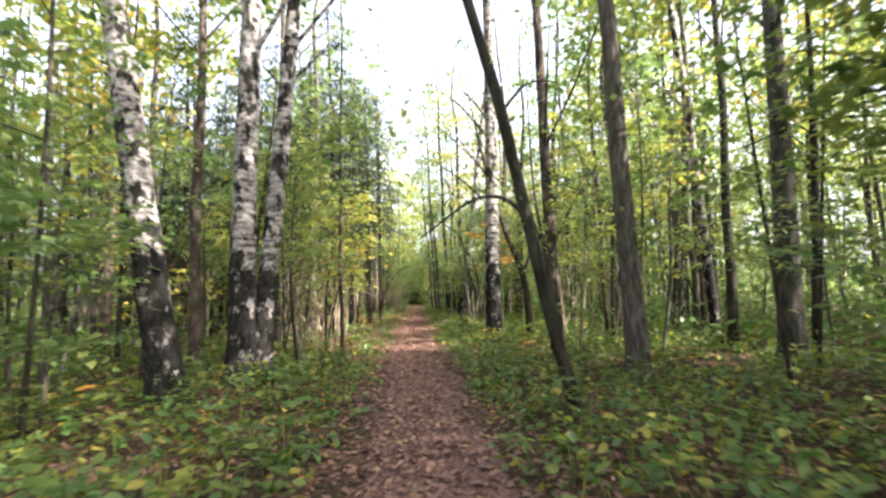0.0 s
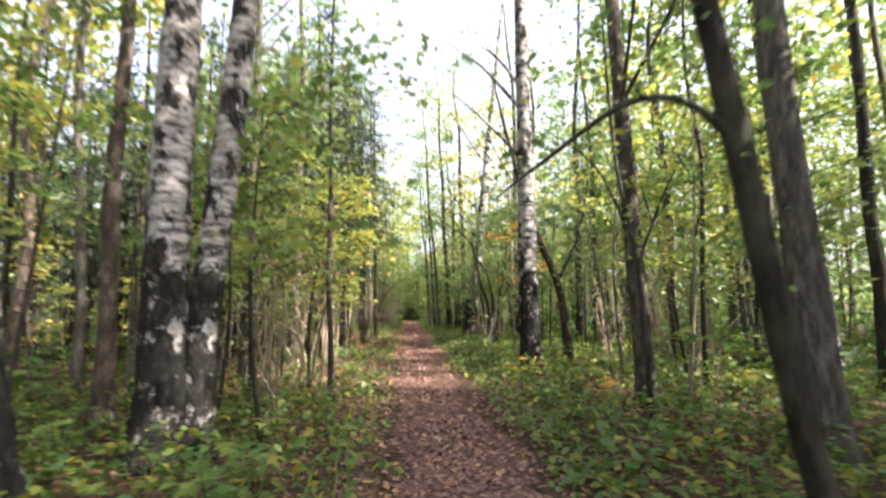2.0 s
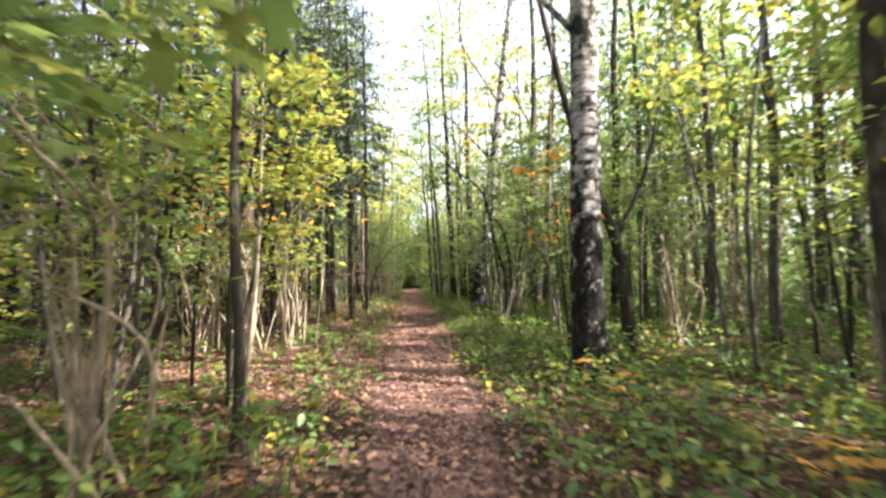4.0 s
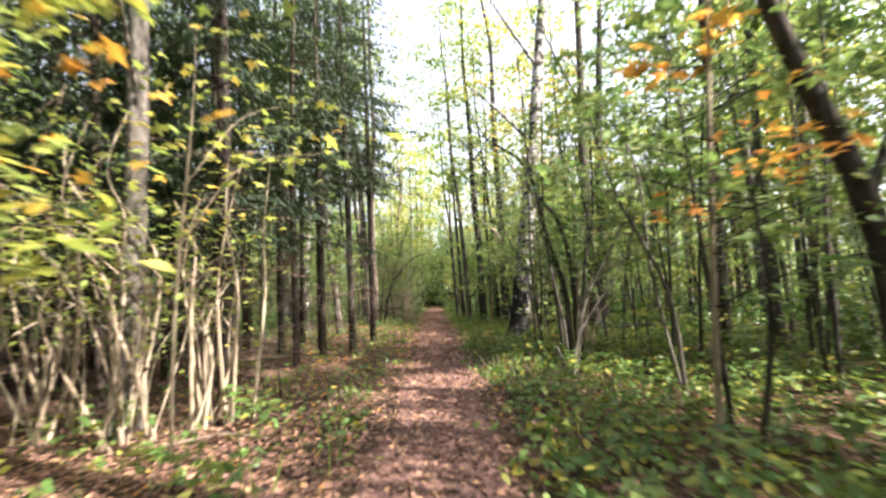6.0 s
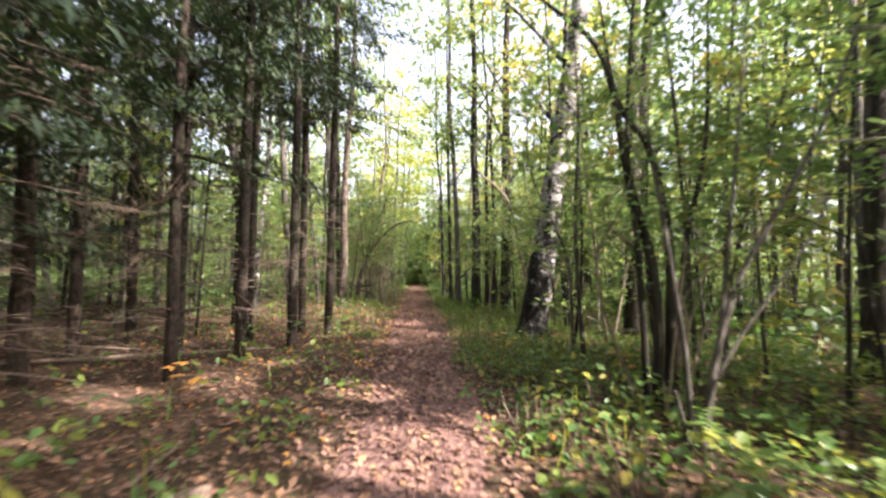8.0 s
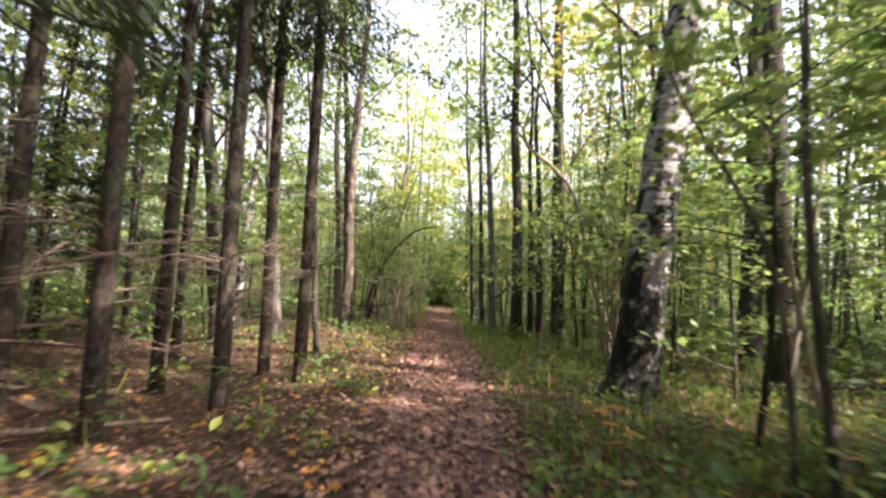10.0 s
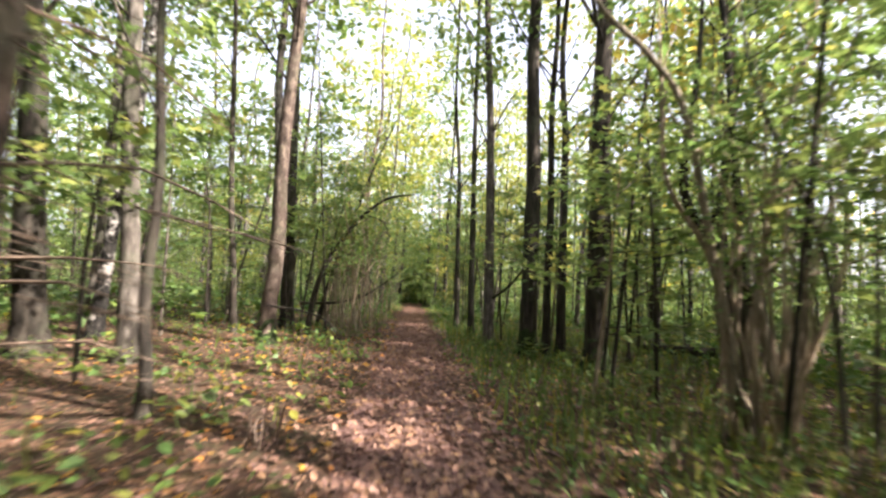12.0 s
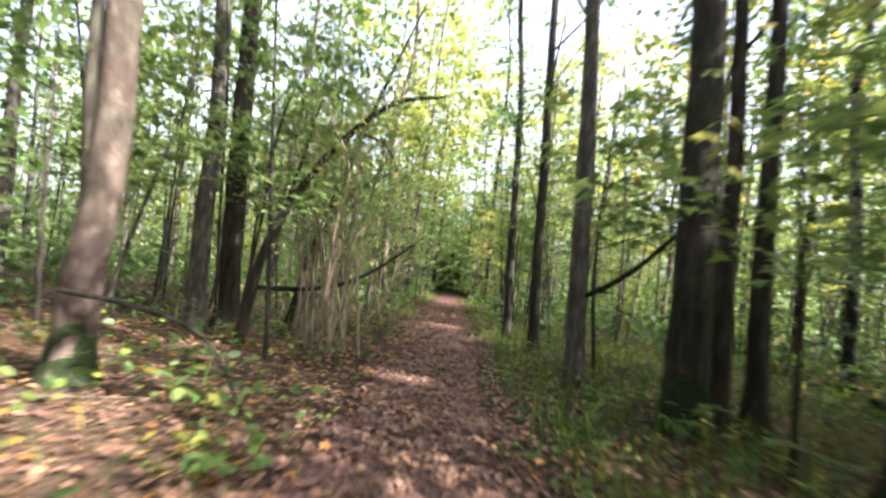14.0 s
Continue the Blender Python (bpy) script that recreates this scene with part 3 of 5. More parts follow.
spruces = [make_spruce(60 + k, h, d, dt) for k, (h, d, dt) in enumerate(((13, 0.22, 3.7), (11, 0.15, 3.4), (12, 0.19, 4.0), (9, 0.13, 2.4), (13, 0.18, 6.2)))]
stand = [(-2.95, 18.4, 0), (-6.2, 23.6, 0), (-4.25, 21.2, 2), (-2.85, 21.6, 1), (-2.75, 23.6, 1), (-2.22, 24.7, 3), (-1.85, 26.3, 1), (-3.2, 25.3, 2),
         (-2.55, 26.9, 1), (-5.2, 19.2, 2), (-7.0, 20.6, 0), (-5.0, 24.6, 1), (-8.6, 22.4, 2), (-10.2, 20.1, 1),
         (-10.6, 24.0, 0), (-4.4, 27.9, 3), (-12.5, 22.0, 0), (-6.4, 18.0, 1), (-8.4, 18.3, 0), (-3.7, 19.9, 1), (-5.6, 22.0, 1), (-6.9, 22.0, 2), (-7.5, 24.2, 1),
         (-9.3, 21.3, 1), (-9.2, 24.6, 3), (-11.4, 22.8, 1), (-13.6, 24.4, 0), (-14.2, 20.6, 1), (-4.9, 23.0, 3), (-3.9, 24.0, 3),
         (-11.0, 18.0, 2), (-15.2, 23.0, 0), (-6.2, 20.2, 3), (-16.4, 20.0, 0), (-17.0, 25.0, 2), (-12.2, 19.4, 3), 
         (-9.9, 22.6, 3), (-7.9, 19.6, 3), (-18.2, 22.4, 0), (-14.6, 18.4, 3), (-5.0, 20.6, 3), (-8.2, 23.4, 3)]
stand = [(x, y, 4 if y > 22.9 and x > -7.5 else k) for x, y, k in stand] + [(-9.5, 25.5, 3), (-11.2, 27.2, 3), (-8.3, 24.9, 3), (-12.6, 25.6, 3), (-10.2, 28.6, 3), (-13.4, 28.0, 0), (-15.0, 26.4, 3), (-9.0, 30.6, 3), (-11.0, 31.6, 3), (-8.0, 29.4, 3), (-12.5, 32.4, 3), (-10.0, 33.6, 0), (-7.2, 30.9, 3), (-13.6, 30.2, 3),
                                                                                     (-1.9, 66.0, 3), (1.5, 69.0, 3), (-0.2, 74.0, 3), (2.6, 64.0, 3), (-3.2, 62.0, 3)]
used = set()
for x, y, k in stand:
    m = pose(x, y, float(ground_height(np.array(x), np.array(y))) - 0.02, rng.normal(0, 0.6), rng.normal(0, 0.6), rng.uniform(0, 360))
    placed.append((x, y, 0.4))
    if k in used:
        copy_thing(spruces[k], m)
    else:
        used.add(k)
        spruces[k].matrix_basis = m


# young understorey trees
def make_sapling(seed, height, mat, blade="oval", n_branch=16, size=0.10, per=48, spread=1.5, low=1.2, far=False):
    rng = np.random.default_rng(seed)
    root = new("young_tree")
    tagged(root, "thin young broadleaf tree with layered leaves", "tree", "understorey trees")
    lx, ly = rng.normal(0, 0.09, 2)
    line = smooth_line([(0, 0, -0.05, 0.03), (lx * height * 0.4 + rng.normal(0, 0.1), ly * height * 0.4, height * 0.4, 0.022), (lx * height, ly * height, height, 0.005)], 6)
    if not far:
        part("stem", mesh_of("stem", *tube(line, 6), BARK_DARK if seed % 2 else BARK_HAZEL, True), root)
    br, pos = [tube(line, 6)], []
    for i in range(n_branch):
        z = low + (height - low) * (i + rng.random()) / n_branch
        x0, y0 = line[int(np.argmin(abs(line[:, 2] - z)))][:2]
        a = rng.uniform(0, 6.28)
        ln = spread * rng.uniform(0.5, 1.0) * (1.15 - 0.6 * z / height)
        rise = rng.uniform(0.05, 0.45) * ln
        if far:
            br.append(tube([(x0, y0, z, 0.010), (x0 + ln * math.cos(a), y0 + ln * math.sin(a), z + rise, 0.003)], 3))
        else:
            part("branch", mesh_of("branch", *tube(smooth_line([(x0, y0, z, 0.010), (x0 + ln * 0.5 * math.cos(a), y0 + ln * 0.5 * math.sin(a), z + rise * 0.8, 0.006),
                                    (x0 + ln * math.cos(a), y0 + ln * math.sin(a), z + rise, 0.002)], 3), 4), BARK_DARK, True), root)
        u = rng.uniform(0.25, 1.1, per)
        side = rng.normal(0, 0.24, per) * ln ** 0.5
        pos.append(np.stack([x0 + ln * u * math.cos(a) - side * math.sin(a), y0 + ln * u * math.sin(a) + side * math.cos(a),
                             z + rise * u + rng.normal(0, 0.05, per) - 0.12 * side ** 2], 1))
    if far:
        part("branched_stem", mesh_of("branched_stem", *joined(br), BARK_GREY, True), root)
    pos = np.vstack(pos)
    part("leaves", leaves("leaves", pos, size * rng.uniform(0.6, 1.35, len(pos)), rng, mat, blade, 0.38), root)
    return root


saplings = [make_sapling(40, 5.5, GREEN), make_sapling(41, 7.0, GREEN, n_branch=20), make_sapling(42, 4.0, YELLOW, n_branch=13),
            make_sapling(43, 6.2, GREEN, spread=1.9), make_sapling(44, 3.0, GREEN, n_branch=11, low=0.6), make_sapling(45, 7.5, YELLOW, n_branch=20, low=2.2)]
near_young = [(4.70, 22.80, 3), (5.50, 24.60, 1), (3.90, 25.20, 0), (3.20, 23.60, 0), (4.40, 20.40, 3), (5.60, 18.60, 1), (3.22, 28.44, 1), (4.52, 29.90, 3), (4.30, 27.40, 0),
              (-2.00, 12.30, 2), (-3.00, 11.60, 3), (-1.91, 35.32, 1), (-1.48, 37.47, 0), (2.17, 30.16, 4), (3.00, 9.00, 2), (-4.60, 8.60, 1),
              (-3.90, 5.20, 3), (4.40, 5.60, 3), (5.40, 6.40, 1), (4.00, 33.34, 3), (2.78, 31.10, 1),
              (-5.20, 15.80, 3), (-2.26, 40.56, 1), (2.09, 42.28, 3), (-1.83, 44.43, 0), (1.91, 46.15, 1), (2.30, 15.40, 0)]
saplings += [make_sapling(46 + k, h, m, "diamond", 16, 0.15, 38, 1.7, lo, True) for k, (h, m, lo) in
             enumerate(((5.0, GREEN, 0.5), (6.5, GREEN, 0.8), (3.2, GREEN, 0.3), (7.0, YELLOW, 1.5), (4.2, YELLOW, 0.4), (5.6, GREEN, 0.5)))]
end_rng = np.random.default_rng(31)
spots = list(near_young) + [(float(end_rng.uniform(1.0, 2.6) * (-1) ** i), 45 + 1.5 * i, 6 + i % 6) for i in range(16)]
tries = 0
while len(spots) < 306 and tries < 40000:
    tries += 1
    x, y = rng.uniform(-17, 17), rng.uniform(-6, 66)
    if abs(x) < (3.4 if y < 44 else 1.5) or (-14 < x < -1 and 17 < y < 26):
        continue
    if not free(x, y, 0.3) or in_shaft(x, y, -0.5, 7, 0.6):
        continue
    placed.append((x, y, 0.3))
    spots.append((x, y, 6 + int(rng.integers(0, 6))))
used = set()
for x, y, k in spots:
    m = pose(x, y, float(ground_height(np.array(x), np.array(y))) - 0.02, 0, 0, rng.uniform(0, 360))
    if k in used:
        copy_thing(saplings[k], m)
    else:
        used.add(k)
        saplings[k].matrix_basis = m


# hazel bushes: many stems out of one stool
def make_hazel(seed, stems, height, splay, mat, leaf_n=500, size=0.09, label="hazel bush of many thin pale stems"):
    rng = np.random.default_rng(seed)
    root = new("hazel_bush")
    tagged(root, label, "bush", "hazel bushes")
    pos = []
    for i in range(stems):
        a, s, h = rng.uniform(0, 6.28), splay * rng.uniform(0.2, 1), height * rng.uniform(0.5, 1)
        bx, by = rng.normal(0, 0.17, 2)
        r, wild = rng.uniform(0.008, 0.028), 0.06 + 0.3 * splay
        p = [(bx, by, -0.05, r * 1.2), (bx + rng.normal(0, wild) + 0.35 * s * math.cos(a) * h * 0.5, by + rng.normal(0, wild) + 0.35 * s * math.sin(a) * h * 0.5, h * 0.45, r * 0.8),
             (bx + 0.45 * s * math.cos(a) * h * 0.8 + rng.normal(0, wild * 1.6), by + 0.45 * s * math.sin(a) * h * 0.8 + rng.normal(0, wild * 1.6), h * 0.7, r * 0.5),
             (bx + rng.normal(0, 0.2) + s * math.cos(a) * h * 0.55, by + s * math.sin(a) * h * 0.55, h * rng.uniform(0.85, 1), r * 0.2)]
        line = smooth_line(p, 6)
        part("stem", mesh_of("stem", *tube(line, 6), BARK_HAZEL, True), root)
        k = rng.integers(len(line) // 3, len(line), leaf_n // stems)
        pos.append(line[k, :3] + rng.normal(0, 0.28, (len(k), 3)) * np.array([1, 1, 0.6]))
    pos = np.vstack(pos)
    part("leaves", leaves("leaves", pos, size * rng.uniform(0.6, 1.3, len(pos)), rng, mat, "oval", 0.45), root)
    return root


hazels = [make_hazel(83, 18, 3.4, 0.14, YELLOW, 260, label="tight bundle of pale hazel stems"), make_hazel(80, 14, 4.2, 0.5, YELLOW, 420), make_hazel(81, 10, 3.2, 0.7, GREEN, 420), make_hazel(82, 18, 5.0, 0.45, GREEN, 800)]
hz_spots = [(-3.25, 16.80, 1), (-2.55, 17.20, 0), (-4.30, 17.00, 1), (-3.95, 17.70, 2), (2.65, 20.8, 2), (3.31, 28.78, 3), (-2.30, 10.40, 1),
            (4.9, 15.9, 1), (-1.48, 36.18, 3), (-1.35, 39.27, 2), (4.90, 11.90, 2), (-4.90, 14.40, 1), (6.90, 16.80, 3),
            (-2.26, 38.16, 3)]
used = set()
for x, y, k in hz_spots:
    m = pose(x, y, 0, 0, 0, rng.uniform(0, 360))
    if k in used:
        copy_thing(hazels[k], m)
    else:
        used.add(k)
        hazels[k].matrix_basis = m


# where the sun falls through gaps in the leaves
SUN_GAPS = [(0.2, 14.6, 0.55), (-1.1, 10.8, 0.5), (-3.5, 14.5, 0.6), (6.0, 11.6, 0.9), (0.1, 19.4, 0.95), (1.0, 19.7, 0.8), (-0.7, 18.2, 0.6), (-0.6, 21.3, 0.45), (1.6, 20.8, 0.45),
            (-3.2, 16.8, 1.1), (-2.3, 15.5, 0.9), (-3.2, 20.8, 0.5), (-0.6, 25.1, 0.45), (3.7, 16.8, 1.2), (3.1, 17.8, 0.85),
            (2.2, 19.0, 0.75), (-0.2, 17.2, 0.4), (0.3, 25.6, 0.3), (-2.8, 28.6, 0.5), (4.4, 15.6, 1.0), (-2.1, 23.1, 0.35), (-3.7, 25.4, 0.4), (-0.9, 27.8, 0.6), (-1.8, 26.1, 0.35), (-4.0, 26.8, 0.5), (-2.0, 31.0, 0.6),
            (-2.3, 30.6, 0.7), (-4.8, 33.5, 0.8), (-0.4, 35.0, 0.35), (0.0, 41.0, 0.5), (-1.4, 30.2, 0.5), (-3.3, 32.0, 0.6), (-0.3, 28.3, 0.45), (2.0, 28.0, 0.3), (-2.1, 32.4, 0.7)]


def lets_sun_past(pos):
    keep = np.ones(len(pos), bool)
    s = np.array(sun_dir)
    edge = np.random.default_rng(len(pos)).uniform(0.6, 1.15, len(pos))
    for gx, gy, r in SUN_GAPS:
        d = pos - (gx, gy, 0.0)
        keep &= np.linalg.norm(d - (d @ s)[:, None] * s, axis=1) > r * edge
    return keep | (pos[:, 0] < 1.0)


# crooked small trees, each bent in its own way
def make_bent(kind, label, lines, bark_mat, leaf_n, seed, mat=None, size=0.10, blade="oval", low=1.2):
    """Stems and branches as lines of (x, y, z, radius) in world metres; leaves gather on their upper parts."""
    rng = np.random.default_rng(seed)
    root = new(kind)
    ox, oy = lines[0][0][:2]
    root.location = (ox, oy, 0)
    tagged(root, label, "tree", "crooked small trees")
    pos = []
    for i, l in enumerate(lines):
        line = smooth_line([(x - ox, y - oy, z, r) for x, y, z, r in l], 6)
        part("trunk" if i == 0 else "branch", mesh_of("branch", *tube(line, 9 if i == 0 else 7, 0.04, rng), bark_mat, True), root)
        up = line[line[:, 2] > low]
        if len(up) and leaf_n:
            k = rng.integers(0, len(up), leaf_n // len(lines))
            pos.append(up[k, :3] + rng.normal(0, 1, (len(k), 3)) * np.array([0.45, 0.45, 0.22]))
    if pos:
        pos = np.vstack(pos)
        pos = pos[lets_sun_past(pos + (ox, oy, 0))]
        part("leaves", leaves("leaves", pos, size * rng.uniform(0.6, 1.3, len(pos)), rng, mat or GREEN, blade, 0.4), root)
    placed.append((ox, oy, 0.3))
    return root


make_bent("crooked_tree", "dark crooked tree bending over behind a birch",
          [[(3.5, 14.9, -0.05, 0.13), (3.45, 14.9, 1.0, 0.105), (3.3, 14.9, 2.0, 0.095), (2.75, 14.9, 3.5, 0.075), (2.2, 14.8, 5.6, 0.05), (1.8, 14.7, 7.5, 0.01)],
           [(3.32, 14.9, 1.95, 0.05), (3.6, 14.95, 2.45, 0.042), (3.95, 15.0, 3.15, 0.035), (4.3, 15.1, 4.5, 0.02), (4.4, 15.2, 6.0, 0.005)]], BARK_DARK, 500, 301)
make_bent("crooked_tree", "slim arching tree with a pale bent stem",
          [[(3.33, 29.0, -0.05, 0.05), (2.9, 29.0, 1.75, 0.042), (2.57, 29.0, 3.2, 0.038), (2.14, 28.95, 3.75, 0.034), (1.53, 28.9, 4.42, 0.028), (2.1, 28.9, 6.0, 0.012)],
           [(3.36, 29.05, -0.05, 0.04), (3.42, 29.0, 1.6, 0.034), (3.64, 29.0, 3.06, 0.028), (3.95, 29.0, 4.2, 0.02), (4.3, 29.1, 6.0, 0.006)],
           [(3.2, 29.05, -0.05, 0.035), (2.95, 29.05, 1.58, 0.03), (2.45, 29.05, 2.42, 0.026), (2.36, 29.05, 3.3, 0.02), (2.3, 29.1, 4.8, 0.006)]],
          BARK_HAZEL, 900, 302, low=2.2)
make_bent("crooked_tree", "dark bowed tree with a swept knee",
          [[(5.3, 31.2, -0.05, 0.085), (5.0, 31.1, 0.95, 0.075), (4.46, 31.0, 1.84, 0.07), (3.8, 31.0, 2.6, 0.065), (3.72, 31.0, 3.4, 0.055), (3.9, 31.0, 4.9, 0.04), (4.0, 31.1, 7.5, 0.01)],
           [(4.1, 31.0, 2.25, 0.035), (4.25, 31.0, 2.9, 0.03), (4.3, 31.0, 4.0, 0.02), (4.2, 31.2, 5.6, 0.006)]], BARK_DARK, 700, 303, low=2.4)
make_bent("crooked_tree", "thin tree arching high over the path",
          [[(-2.45, 35.75, -0.05, 0.07), (-2.27, 35.75, 1.24, 0.06), (-1.76, 35.75, 2.32, 0.05), (-0.95, 35.7, 3.2, 0.036), (-0.2, 35.7, 3.42, 0.014)],
           [(-2.1, 35.75, 1.7, 0.03), (-1.95, 35.8, 2.5, 0.022), (-1.8, 35.8, 3.3, 0.008)],
           [(-1.3, 35.7, 2.85, 0.02), (-0.9, 35.7, 2.7, 0.014), (-0.6, 35.6, 2.2, 0.004)]], BARK_DARK, 1500, 304, low=1.7, size=0.075)
make_bent("crooked_tree", "slanting thin tree behind an arching one",
          [[(-2.76, 38.5, -0.05, 0.075), (-2.42, 38.5, 1.49, 0.065), (-2.15, 38.5, 2.5, 0.055), (-1.5, 38.5, 4.6, 0.035), (-0.9, 38.4, 6.2, 0.008)]], BARK_DARK, 1100, 305, low=1.8, size=0.09)
make_bent("crooked_tree", "low bare bough bent across the ground",
          [[(-2.9, 36.9, 0.65, 0.04), (-1.9, 37.0, 0.75, 0.034), (-1.16, 37.0, 1.05, 0.025), (-0.3, 37.0, 1.76, 0.006)]], BARK_DARK, 90, 306, low=1.3)
make_bent("crooked_tree", "splayed small tree of crooked grey-brown stems",
          [[(2.22, 19.35, -0.05, 0.034), (2.42, 19.4, 0.85, 0.03), (2.66, 19.45, 1.43, 0.026), (3.0, 19.5, 1.95, 0.022), (3.45, 19.5, 2.8, 0.016), (4.1, 19.6, 4.4, 0.005)],
           [(2.18, 19.35, -0.05, 0.026), (2.15, 19.4, 0.7, 0.024), (2.05, 19.4, 1.35, 0.02), (1.92, 19.4, 2.1, 0.015), (1.7, 19.4, 3.3, 0.004)],
           [(2.28, 19.4, -0.05, 0.026), (2.5, 19.5, 1.0, 0.022), (2.7, 19.6, 2.3, 0.016), (2.9, 19.7, 3.9, 0.005)],
           [(2.2, 19.3, -0.05, 0.02), (2.3, 19.3, 0.5, 0.018), (2.55, 19.3, 0.95, 0.014), (3.1, 19.3, 1.7, 0.01), (3.5, 19.3, 2.6, 0.004)],
           [(2.14, 19.3, -0.05, 0.022), (2.0, 19.2, 0.35, 0.016), (1.9, 19.1, 0.55, 0.01)]], BARK_GREY, 1100, 307, low=1.5, size=0.085)
make_bent("crooked_tree", "clump of dark stems reaching over the path",
          [[(2.58, 20.7, -0.05, 0.06), (2.55, 20.7, 1.31, 0.052), (2.28, 20.7, 2.32, 0.045), (1.98, 20.7, 3.7, 0.035), (1.4, 20.7, 4.25, 0.022), (0.8, 20.6, 4.6, 0.005)],
           [(2.72, 20.75, -0.05, 0.055), (2.71, 20.7, 1.6, 0.05), (2.5, 20.7, 2.7, 0.04), (2.12, 20.7, 3.3, 0.03), (1.9, 20.7, 4.6, 0.006)],
           [(2.43, 20.6, -0.05, 0.04), (2.32, 20.6, 1.6, 0.034), (2.2, 20.6, 2.9, 0.026), (2.3, 20.5, 5.2, 0.006)],
           [(2.8, 20.8, -0.05, 0.04), (3.0, 20.9, 1.7, 0.034), (3.3, 21.0, 3.0, 0.026), (3.4, 21.1, 5.2, 0.006)]], BARK_DARK, 1700, 308, low=1.8, size=0.08)
# bare boughs that reach over the path
make_bent("young_tree", "young tree with long bare side branches",
          [[(2.55, 9.0, -0.05, 0.04), (2.5, 9.0, 1.8, 0.034), (2.3, 9.0, 3.3, 0.026), (2.25, 9.0, 5.5, 0.006)],
           [(2.45, 9.0, 2.2, 0.02), (2.0, 8.9, 3.1, 0.014), (1.3, 8.8, 3.6, 0.004)],
           [(2.5, 9.0, 1.9, 0.02), (3.2, 9.1, 3.2, 0.014), (4.3, 9.2, 4.5, 0.004)]], BARK_DARK, 350, 309, low=2.0, mat=YELLOW)
make_bent("slanting_tree", "thin dark tree slanting over the path with a long bough",
          [[(1.82, 5.65, -0.1, 0.107), (1.80, 5.63, 0.15, 0.082), (1.57, 5.52, 1.0, 0.075), (1.23, 5.33, 2.45, 0.070), (0.95, 5.18, 3.6, 0.064), (0.5, 5.0, 5.2, 0.053), (0.1, 4.8, 7.6, 0.033), (0.0, 4.7, 10.5, 0.008)],
           [(1.28, 5.35, 2.2, 0.03), (1.0, 5.33, 2.4, 0.022), (0.67, 5.3, 2.36, 0.016), (0.26, 5.3, 2.08, 0.010), (0.02, 5.3, 1.9, 0.003)],
           [(0.8, 5.3, 2.38, 0.011), (0.5, 5.15, 2.6, 0.008), (0.2, 5.0, 2.75, 0.002)],
           [(1.0, 5.2, 3.3, 0.02), (1.35, 5.3, 3.7, 0.014), (1.8, 5.5, 3.8, 0.004)]], BARK_DARK, 110, 310, low=1.9, size=0.075)


make_bent("young_maple", "young maple whose boughs hang over the path",
          [[(-3.5, 10.3, -0.05, 0.05), (-3.3, 10.3, 2.0, 0.042), (-3.0, 10.2, 4.0, 0.03), (-2.8, 10.2, 6.0, 0.008)],
           [(-3.15, 10.2, 3.2, 0.022), (-2.2, 10.0, 4.2, 0.015), (-1.1, 9.8, 4.7, 0.010), (-0.2, 9.7, 4.7, 0.003)],
           [(-3.05, 10.2, 3.7, 0.02), (-2.3, 10.4, 4.9, 0.013), (-1.3, 10.6, 5.6, 0.008), (-0.5, 10.7, 5.8, 0.003)],
           [(-1.9, 9.95, 4.35, 0.01), (-1.3, 9.2, 4.5, 0.007), (-0.8, 8.8, 4.4, 0.002)]], BARK_DARK, 520, 330, mat=GREEN, size=0.15, blade="maple", low=2.8)
make_bent("young_maple", "yellowing young maple whose boughs hang over the path",
          [[(-3.6, 13.6, -0.05, 0.045), (-3.5, 13.6, 1.8, 0.038), (-3.2, 13.7, 3.6, 0.026), (-3.1, 13.7, 5.4, 0.006)],
           [(-3.4, 13.6, 2.6, 0.02), (-2.6, 13.9, 3.4, 0.014), (-1.6, 14.1, 3.75, 0.009), (-0.7, 14.3, 3.7, 0.003)],
           [(-3.3, 13.7, 3.0, 0.018), (-2.7, 14.4, 4.2, 0.012), (-1.9, 14.8, 4.6, 0.008), (-1.2, 15.0, 4.6, 0.003)]], BARK_DARK, 380, 331, mat=YELLOW, size=0.14, blade="maple", low=2.6)
make_bent("young_maple", "slim young maple with yellow leaves by the hazel stems",
          [[(-2.5, 16.1, -0.05, 0.022), (-2.45, 16.1, 1.5, 0.018), (-2.3, 16.1, 3.2, 0.011), (-2.25, 16.1, 4.2, 0.003)],
           [(-2.4, 16.1, 2.0, 0.011), (-1.8, 16.1, 2.75, 0.008), (-1.0, 16.1, 2.85, 0.002)],
           [(-2.35, 16.1, 2.6, 0.010), (-1.9, 16.3, 3.3, 0.007), (-1.3, 16.4, 3.5, 0.002)]], BARK_HAZEL, 200, 332, mat=YELLOW, size=0.13, blade="maple", low=2.0)


